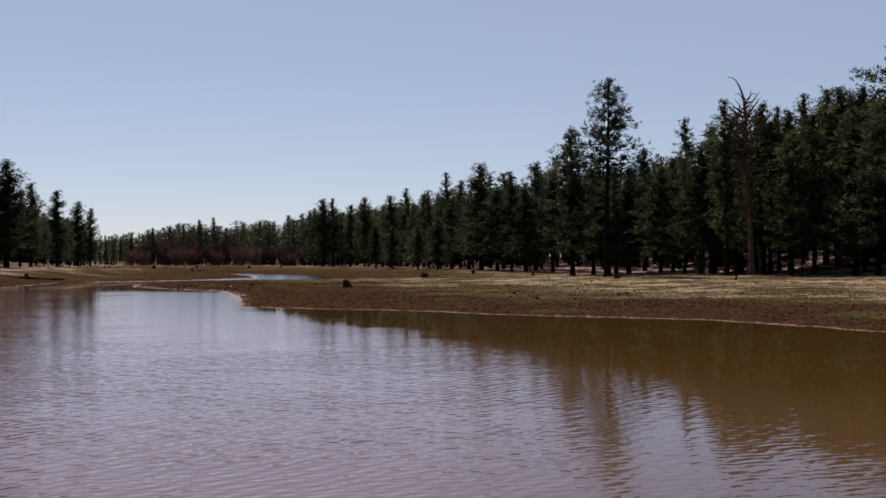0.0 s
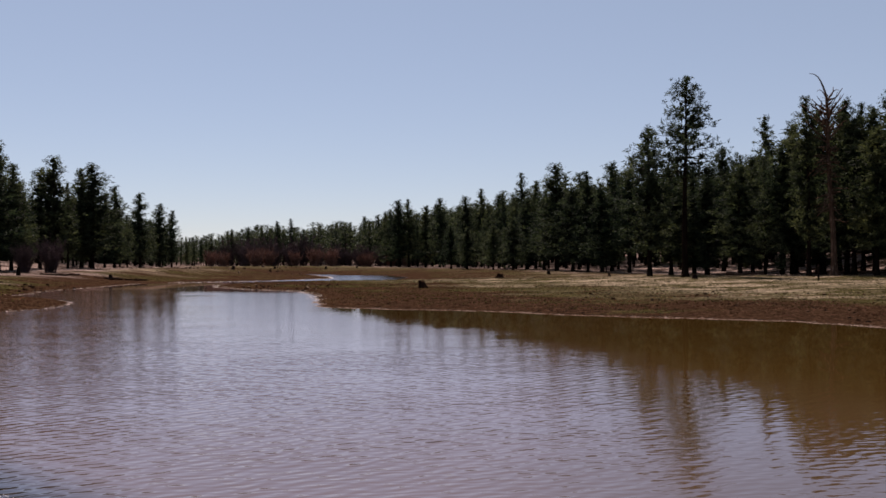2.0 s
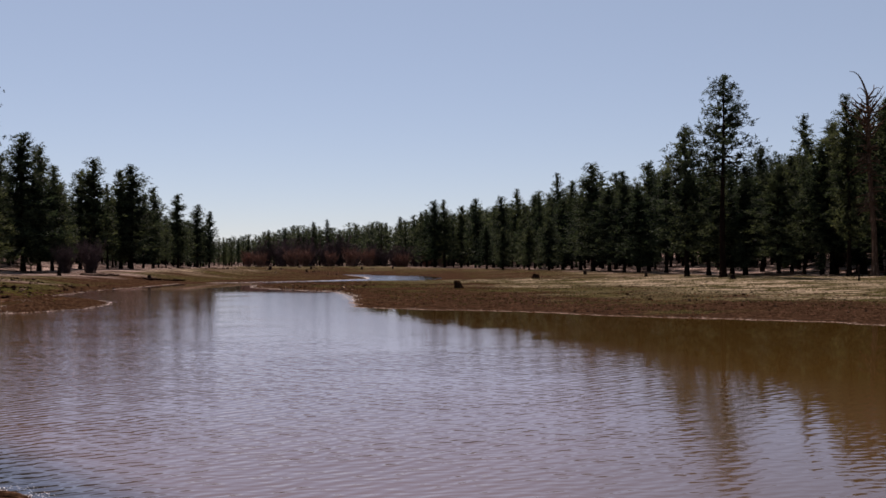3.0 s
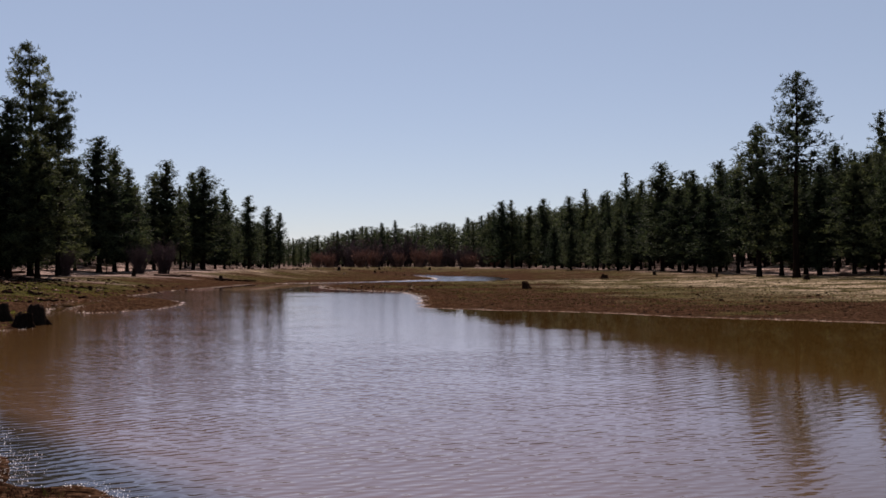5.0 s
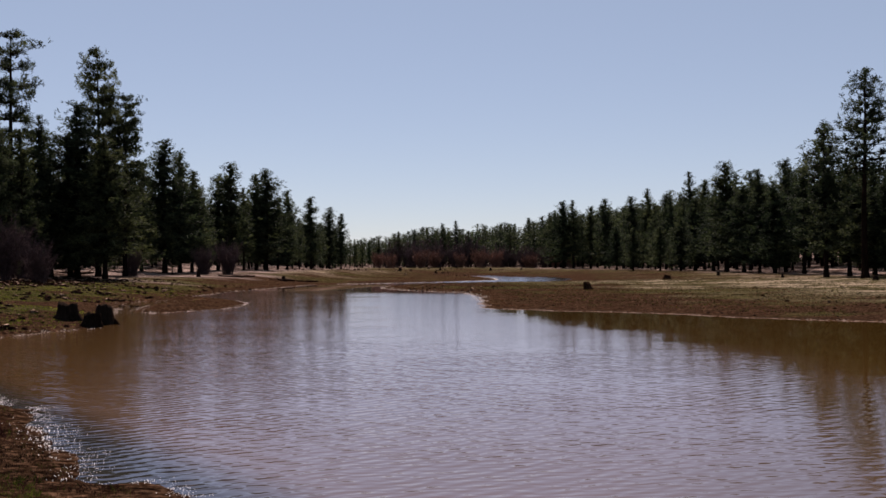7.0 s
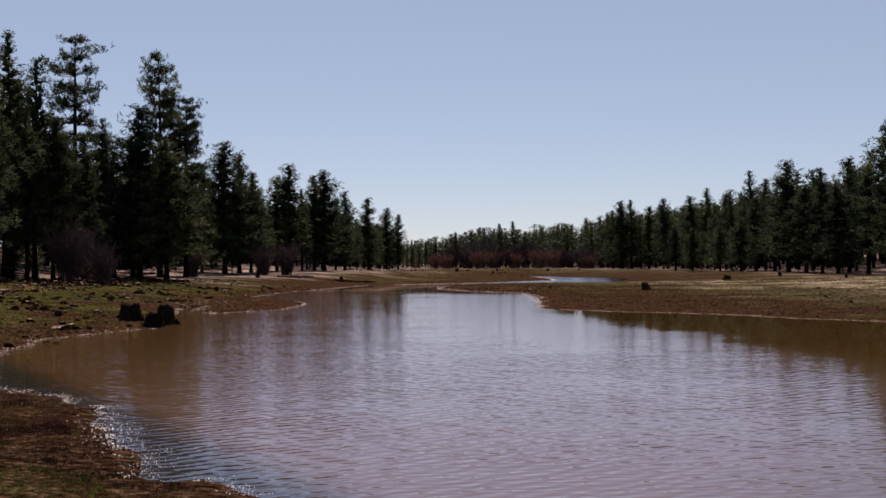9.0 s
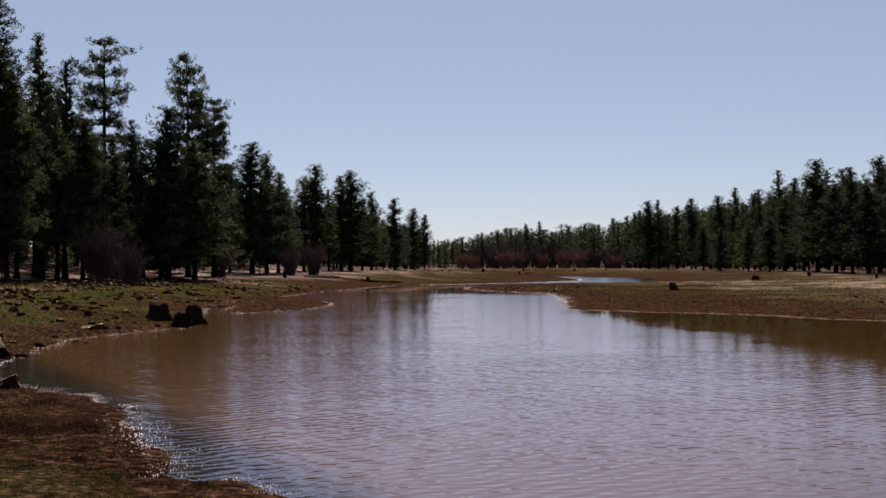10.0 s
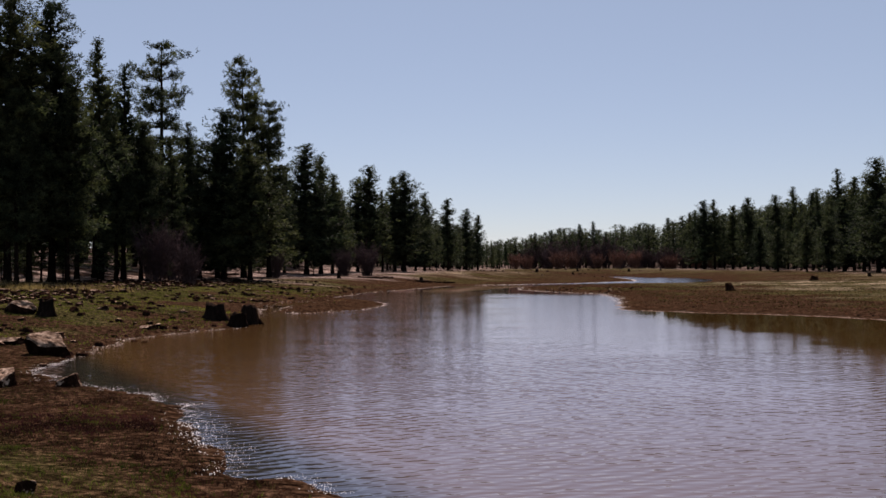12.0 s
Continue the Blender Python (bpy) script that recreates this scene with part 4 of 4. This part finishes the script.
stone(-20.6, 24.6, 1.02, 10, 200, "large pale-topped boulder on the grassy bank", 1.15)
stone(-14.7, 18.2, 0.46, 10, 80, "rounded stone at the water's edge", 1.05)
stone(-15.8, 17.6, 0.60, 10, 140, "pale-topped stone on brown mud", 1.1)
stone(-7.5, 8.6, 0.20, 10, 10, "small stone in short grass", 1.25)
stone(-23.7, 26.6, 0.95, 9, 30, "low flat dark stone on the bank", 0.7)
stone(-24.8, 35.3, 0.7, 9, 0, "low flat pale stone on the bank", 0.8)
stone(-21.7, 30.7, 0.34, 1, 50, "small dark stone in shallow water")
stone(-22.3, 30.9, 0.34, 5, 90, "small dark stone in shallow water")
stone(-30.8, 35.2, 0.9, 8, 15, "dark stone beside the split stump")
r = np.random.RandomState(21)
count = 0
while count < 285:
    y = r.uniform(24, 92)
    x = r.uniform(-58, -19)
    s = float(shore(np.array([x]), np.array([y]))[0])
    w_deep = float(wood(np.array([x]), np.array([y]))[1][0])
    if s < -0.4 or w_deep > 1 or s > 34 or bare_tongue(x, y):
        continue
    thick = 0.5 + 0.6 * float(swell(x, y, 11, 31))
    thick += 0.9 * (1 if 10.5 < s < 22 else 0) - (0.5 if s < 3 else 0)
    if r.uniform(0, 1.5) > thick:
        continue
    big = r.uniform(0.24, 0.62) * (1.5 if r.uniform() < 0.14 else 1)
    stone(x, y, big, r.randint(6), r.uniform(0, 360), "dark weathered stone on the grassy bank", r.uniform(0.7, 1.1))
    count += 1
for _ in range(26):
    y = r.uniform(50, 72)
    x = 4 + r.uniform(0, 24)
    if shore(np.array([x]), np.array([y]))[0] > 1:
        stone(x, y, r.uniform(0.12, 0.3), r.randint(6), r.uniform(0, 360), "small dark stone on the brown mud")


def pebbles(name, label, seed, count, area, size, keep, material=PEBBLE, top=None):
    """Loose small stones past counting, each a lopsided eight-sided lump."""
    r = np.random.RandomState(seed)
    x0, x1, y0, y1 = area
    x, y = r.uniform(x0, x1, count), r.uniform(y0, y1, count)
    ok = keep(x, y, r)
    x, y = x[ok], y[ok]
    n = len(x)
    s = size * r.uniform(0.4, 1.4, n) ** 1.5
    ring = np.linspace(0, 2 * np.pi, 5, endpoint=False)
    lump = np.concatenate([np.stack([np.cos(ring), 0.8 * np.sin(ring), np.full(5, -0.1)], -1), np.stack([0.8 * np.cos(ring + 0.3), 0.62 * np.sin(ring + 0.3), np.full(5, 0.62)], -1)])
    a = r.uniform(0, 6.28, n)
    v = np.repeat(lump[None], n, 0) * r.uniform(0.7, 1.2, (n, 10, 3)) * s[:, None, None]
    c, q = np.cos(a)[:, None], np.sin(a)[:, None]
    v = np.stack([v[..., 0] * c - v[..., 1] * q + x[:, None], v[..., 0] * q + v[..., 1] * c + y[:, None], v[..., 2] + (np.maximum(ground(x, y), -0.05) - 0.02)[:, None]], -1)
    f = [t for k in range(5) for t in ((k, (k + 1) % 5, 5 + (k + 1) % 5), (k, 5 + (k + 1) % 5, 5 + k))] + [(5, 6, 7), (5, 7, 8), (5, 8, 9)]
    f = (np.arange(n)[:, None, None] * 10 + np.array(f)[None]).reshape(-1, 3)
    me = mesh_of(name, v.reshape(-1, 3), f, material)
    # under half of the stones get top faces painted as sunlit
    if top:
        me.materials.append(top)
        pale = np.zeros((n, 13), np.int32)
        pale[:, 10:] = (r.uniform(0, 1, n) < 0.45)[:, None]
        me.polygons.foreach_set("material_index", pale.ravel())
    tagged(new(name, me), label, "pebbles", kind="stuff")


def stony(x, y, r):
    s, w = shore(x, y), wood(x, y)[1]
    k = 0.12 + 0.55 * swell(x, 1.6 * y, 8, 71) + 0.85 * ease(9.5, 12, s) * ease(24, 18, s) * ease(110, 95, y)
    return (s > -0.3) & (w < 1) & (s < 36) & ~bare_tongue(x, y) & (r.uniform(0, 1, len(x)) < k)


pebbles("bank_pebbles", "loose dark stones strewn over the west bank", 81, 13000, (-62, -18, 22, 110), 0.15, stony, PEBBLE, LIT_TOP)
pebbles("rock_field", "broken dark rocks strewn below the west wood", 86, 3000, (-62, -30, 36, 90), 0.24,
        lambda x, y, r: (shore(x, y) > 9.5) & (shore(x, y) < 27) & (wood(x, y)[1] < 1) & ~bare_tongue(x, y) & (r.uniform(0, 1, len(x)) < 0.35 + 0.5 * swell(x, 1.5 * y, 7, 73)), BASALT, LIT_TOP)
pebbles("pale_bank_pebbles", "loose pale stones strewn among the dark ones", 85, 200, (-62, -18, 22, 110), 0.12, stony, STONE)
pebbles("shore_pebbles", "small dark pebbles along the near shore", 82, 900, (-25, -3, 8, 34), 0.03, lambda x, y, r: (shore(x, y) > -0.15) & (r.uniform(0, 1, len(x)) < 0.5))
pebbles("mud_clods", "dark clods on the drying mud", 83, 2600, (-30, 40, 40, 110), 0.07, lambda x, y, r: (shore(x, y) > 0.6) & (shore(x, y) < 30), STUMPWOOD)


def far_bank(x, y, r):
    return (shore(x, y) > 1.5) & (wood(x, y)[1] < 2) & (r.uniform(0, 1, len(x)) < 0.5)


pebbles("far_bank_stones", "pale bleached stones on the far bank", 84, 260, (-86, -50, 200, 320), 0.32, far_bank, STONE)
for x, y, w in ((-62, 232, 0.7), (-57, 246, 0.6), (-70, 262, 0.8), (-64, 281, 0.7), (-52, 290, 0.8), (-45, 300, 0.6), (5.0, 176, 0.7), (12.5, 150, 0.5)):
    stump(x, y, w, w * 0.9, int(w * 100 - x), "small dark stump on the distant bank", 0.1, 3)


# ---- bare shrubs ----
def shrub(seed, stems, tall, wide, name, label, category, group, material, twig=1.0):
    r = np.random.RandomState(seed)
    lines, roots, ways, lens = [], [], [], []
    s = np.linspace(0, 1, 6)
    for _ in range(stems):
        a, n, o = r.uniform(0, 6.28), tall * r.uniform(0.55, 1.05), r.uniform(0, 0.5) * wide
        out = wide * r.uniform(0.1, 1.0) * s ** 1.3
        pts = np.stack([math.cos(a) * (0.9 * o + out), math.sin(a) * (0.9 * o + out), n * s - 0.05], -1) + r.normal(0, 0.03 * tall, (6, 3)) * s[:, None]
        lines.append((pts, np.linspace(0.020, 0.006, 6) * (0.6 + tall / 4)))
        for k in range(36):
            t = r.uniform(0.15, 1)
            p = np.array([np.interp(t, s, pts[:, i]) for i in range(3)])
            w = np.array([math.cos(a) * 0.3, math.sin(a) * 0.3, 0.8]) + r.normal(0, 0.6, 3)
            roots.append(p)
            ways.append(w / np.linalg.norm(w))
            lens.append(tall * r.uniform(0.10, 0.26))
    lens = np.array(lens)
    top = new(name)
    tagged(top, label, category, group)
    part("stem_clump", mesh_of("stem_clump", *tubes(lines, 4), material), top)
    part("twig_clump", mesh_of("twig_clump", *spikes(np.array(roots), np.array(ways), lens, np.full(len(lens), 0.014 * twig * (0.6 + tall / 3)), r), material), top)
    return top


def shrubs(first, places):
    for k, (x, y, s) in enumerate(places):
        m = pose(x, y, height(x, y), 0, 0, 70 * k) @ Matrix.Diagonal((s, s, s, 1))
        if k == 0:
            first.matrix_basis = m
        else:
            hold = first.scale.copy()
            first.scale = (1, 1, 1)
            copy_thing(first, m)
            first.scale = hold


r = np.random.RandomState(55)
red = [(-92 + 4.2 * k + r.uniform(-1.5, 1.5), 318 + 2.2 * k + r.uniform(-6, 6), r.uniform(0.7, 1.15)) for k in range(0, 14)]
red = [p for i, p in enumerate(red) if i not in (2, 6, 9)]
shrubs(shrub(1, 60, 5.0, 2.3, "willow_shrub", "leafless red-brown willow shrub on the far shore", "shrub", "red willows on the far shore", WILLOW, 3.2), red)
grey = [(-96 + 3.6 * k + r.uniform(-1.5, 1.5), 336 + 1.2 * k + r.uniform(-8, 8), r.uniform(0.7, 1.25)) for k in range(20)]
shrubs(shrub(2, 40, 8.0, 3.0, "bare_sapling", "leafless grey saplings before the pine wood", "sapling", "bare grey saplings", TWIG, 3.2), grey)
shrubs(shrub(3, 70, 3.5, 1.15, "bare_bush", "leafless grey-brown bush at the wood's edge", "bush", "bare bushes of the bank", TWIG, 1.0),
       [(-54.2, 83.2, 1.0), (-56.4, 85.6, 0.85), (-64.6, 118.0, 0.9)])
shrubs(shrub(4, 100, 5.6, 2.1, "tall_bush", "tall leafless purple-grey bush under the pines", "bush", "tall bare bushes under the pines", TWIG, 0.9),
       [(-58.6, 84.4, 0.95), (-62.4, 92.5, 0.8), (-66.5, 150.0, 0.85), (-68.5, 146.0, 0.7)])


# ---- froth and painted sun glints along the shoreline ----
def froth(name, pts, per_metre, wide, size, tall, seed, material=FROTH_GLINT):
    """Pale crusted froth, pebbles or painted sun glints in a narrow uneven line where the water meets the land."""
    r = np.random.RandomState(seed)
    pts = np.array(pts, float)
    seg = np.linalg.norm(np.diff(pts, axis=0), axis=1)
    n = int(seg.sum() * per_metre)
    at = np.sort(r.uniform(0, seg.sum(), n))
    run = np.concatenate([[0], np.cumsum(seg)])
    x, y = np.interp(at, run, pts[:, 0]), np.interp(at, run, pts[:, 1])
    k = np.clip(np.searchsorted(run, at) - 1, 0, len(seg) - 1)
    way = np.diff(pts, axis=0)[k] / seg[k][:, None]
    side = np.stack([-way[:, 1], way[:, 0]], -1)
    offs = np.linspace(-1.6, 1.6, 33)
    gz = ground(x[:, None] + side[:, :1] * offs, y[:, None] + side[:, 1:] * offs)
    wet = gz < 0.0
    cross = wet[:, :-1] != wet[:, 1:]
    i = np.argmax(cross, 1)
    ok = cross.any(1)
    o = offs[i] + 0.05 + r.normal(0, wide, n) * (0.5 + 0.8 * np.abs(np.sin(at * 0.35) * np.sin(at * 0.11 + 1)))
    x, y = (x + side[:, 0] * o)[ok], (y + side[:, 1] * o)[ok]
    z = np.maximum(ground(x, y), 0.0)
    n = len(x)
    s = size * r.uniform(0.4, 1.3, n)
    a = r.uniform(0, 6.28, (n, 1)) + np.array([[0, 1.4, 2.6, 3.9, 5.1]]) + r.uniform(-0.3, 0.3, (n, 5))
    rim = np.stack([x[:, None] + s[:, None] * np.cos(a), y[:, None] + s[:, None] * np.sin(a), np.repeat(z[:, None] - 0.01, 5, 1)], -1)
    tip = np.stack([x + r.normal(0, 0.2, n) * s, y + r.normal(0, 0.2, n) * s, z + tall * r.uniform(0.4, 1.2, n)], -1)
    v = np.concatenate([rim, tip[:, None]], 1).reshape(-1, 3)
    f = (np.arange(n)[:, None, None] * 6 + np.array([[0, 1, 5], [1, 2, 5], [2, 3, 5], [3, 4, 5], [4, 0, 5]])[None]).reshape(-1, 3)
    tagged(new(name, mesh_of(name, v, f, material)), "pale crusted froth and white sun-glint bits along the waterline", "froth", kind="stuff")


# white bits standing in for sun glints on the lapping water
froth("froth_line", WEST_SHORE[1:11], 150, 0.17, 0.0095, 0.006, 1, GLINT)
froth("froth_line", WEST_SHORE[10:17], 24, 0.12, 0.028, 0.012, 2)
froth("froth_line", WEST_SHORE[22:], 22, 0.12, 0.034, 0.012, 6)
# scattered pale bits painted in for the glitter of the shallow inlet
froth("froth_line", WEST_SHORE[16:22], 9, 0.5, 0.025, 0.01, 7)
froth("froth_line", FAR_POND[:7], 16, 0.20, 0.08, 0.02, 3)
froth("froth_line", FAR_POND[16:] + EAST_SHORE[:5], 20, 0.30, 0.05, 0.014, 4)
froth("froth_line", EAST_SHORE[4:16], 60, 0.10, 0.04, 0.014, 5, SCUM)


# ---- grass ----
def grass(name, label, seed, count, area, tall, blades, material, keep, broad=0.16):
    r = np.random.RandomState(seed)
    x0, x1, y0, y1 = area
    x, y = r.uniform(x0, x1, count), r.uniform(y0, y1, count)
    ok = keep(x, y, r)
    x, y = np.repeat(x[ok], blades), np.repeat(y[ok], blades)
    n = len(x)
    x, y = x + r.normal(0, tall * 0.35, n), y + r.normal(0, tall * 0.35, n)
    w = np.stack([r.normal(0, 0.45, n), r.normal(0, 0.45, n), np.ones(n)], -1)
    w /= np.linalg.norm(w, axis=1)[:, None]
    s = tall * r.uniform(0.4, 1.25, n)
    v, f = spikes(np.stack([x, y, ground(x, y) - 0.005], -1), w, s, s * broad + 0.003, r)
    tagged(new(name, mesh_of(name, v, f, material)), label, "grass", kind="stuff")


def on_bank(x, y, r):
    s = shore(x, y)
    return (s > 0.25) & (x < -2) & ~bare_tongue(x, y) & (r.uniform(0, 1, len(x)) < 0.25 + 0.75 * ease(-0.4, 0.5, swell(x, y, 5, 41)) * ease(0.2, 3, s))


def weedy(x, y, r):
    s = shore(x, y)
    return (s > 0.3) & (s < 9) & (swell(x, y, 9, 13) > 0.0) & (x < -2)


def meadow(x, y, r):
    s = shore(x, y)
    e, w = wood(x, y)
    return (s > 7) & (e < 4) & (w < 0) & (np.abs(x) < 0.62 * y) & (r.uniform(0, 1, len(x)) < ease(8, 34, s + 6 * swell(x, y, 24, 11)))


grass("short_grass", "short olive-green grass on the muddy bank", 1, 60000, (-26, -2, 5, 30), 0.05, 3, BLADE, on_bank)
grass("near_bank_grass", "thin olive-green grass tufts on red-brown mud", 8, 60000, (-17, -3, 5, 17), 0.055, 3, MOSS,
      lambda x, y, r: on_bank(x, y, r) & (swell(x, y, 1.3, 43) + 0.9 * swell(x, y, 4.5, 44) + 1.2 * ease(12.5, 9.5, y) > 0.6), 0.16)
grass("near_bank_weed", "matted red-brown weed on the near mud", 9, 60000, (-19, -3, 5, 20), 0.035, 3, REDWEED,
      lambda x, y, r: (shore(x, y) > 0.2) & (x < -2) & (swell(x, y, 1.1, 45) + 0.9 * swell(x, y, 4.5, 44) + 1.2 * ease(12.5, 9.5, y) < 0.6), 0.3)
grass("maroon_weed", "dark maroon weed matted on the near mud", 10, 30000, (-15, -7, 10, 17), 0.04, 3, MAROON,
      lambda x, y, r: (shore(x, y) > 0.5) & (((x + 11.2) * 0.91 + (y - 13.4) * 0.4) ** 2 / 5.0 + ((y - 13.4) * 0.91 - (x + 11.2) * 0.4) ** 2 / 1.1 + 0.5 * swell(x, y, 1.6, 47) < 1.0), 0.3)
grass("bank_grass", "patchy green grass among the bank stones", 2, 60000, (-58, -18, 26, 90), 0.08, 3, MOSS, on_bank, 0.35)
grass("red_weed", "red-brown low weed on drying mud", 3, 40000, (-24, -2, 6, 24), 0.04, 3, REDWEED, weedy)
grass("dry_grass", "dry straw-coloured meadow grass", 4, 40000, (-40, 75, 55, 175), 0.09, 4, STRAW,
      lambda x, y, r: meadow(x, y, r) & (swell(x, 2.2 * y, 16, 51) + 0.5 * swell(x, y, 5, 52) > 0.1), 0.6)
grass("meadow_turf", "low olive turf tussocks on the meadow", 6, 42000, (-40, 70, 50, 150), 0.07, 4, BLADE,
      lambda x, y, r: (shore(x, y) > np.where(x > 8, 9.0, 2.5)) & (np.abs(x) < 0.62 * y) & (swell(x, 1.8 * y, 12, 53) + 0.6 * swell(x, y, 4, 54) > -0.1), 0.6)
grass("mud_weed", "dark red-brown weed on the drying mud", 7, 36000, (-32, 40, 42, 125), 0.06, 4, REDWEED,
      lambda x, y, r: (shore(x, y) > 0.8) & (shore(x, y) < 24) & (swell(x, 1.6 * y, 7, 55) + 0.6 * swell(x, y, 2.5, 56) > 0.0), 0.6)
grass("dry_bank_grass", "tall dry yellow grass at the wood's edge", 5, 900, (-58, -46, 44, 66), 0.45, 12, STRAW, lambda x, y, r: swell(x, y, 4, 61) > 0.1, 0.06)
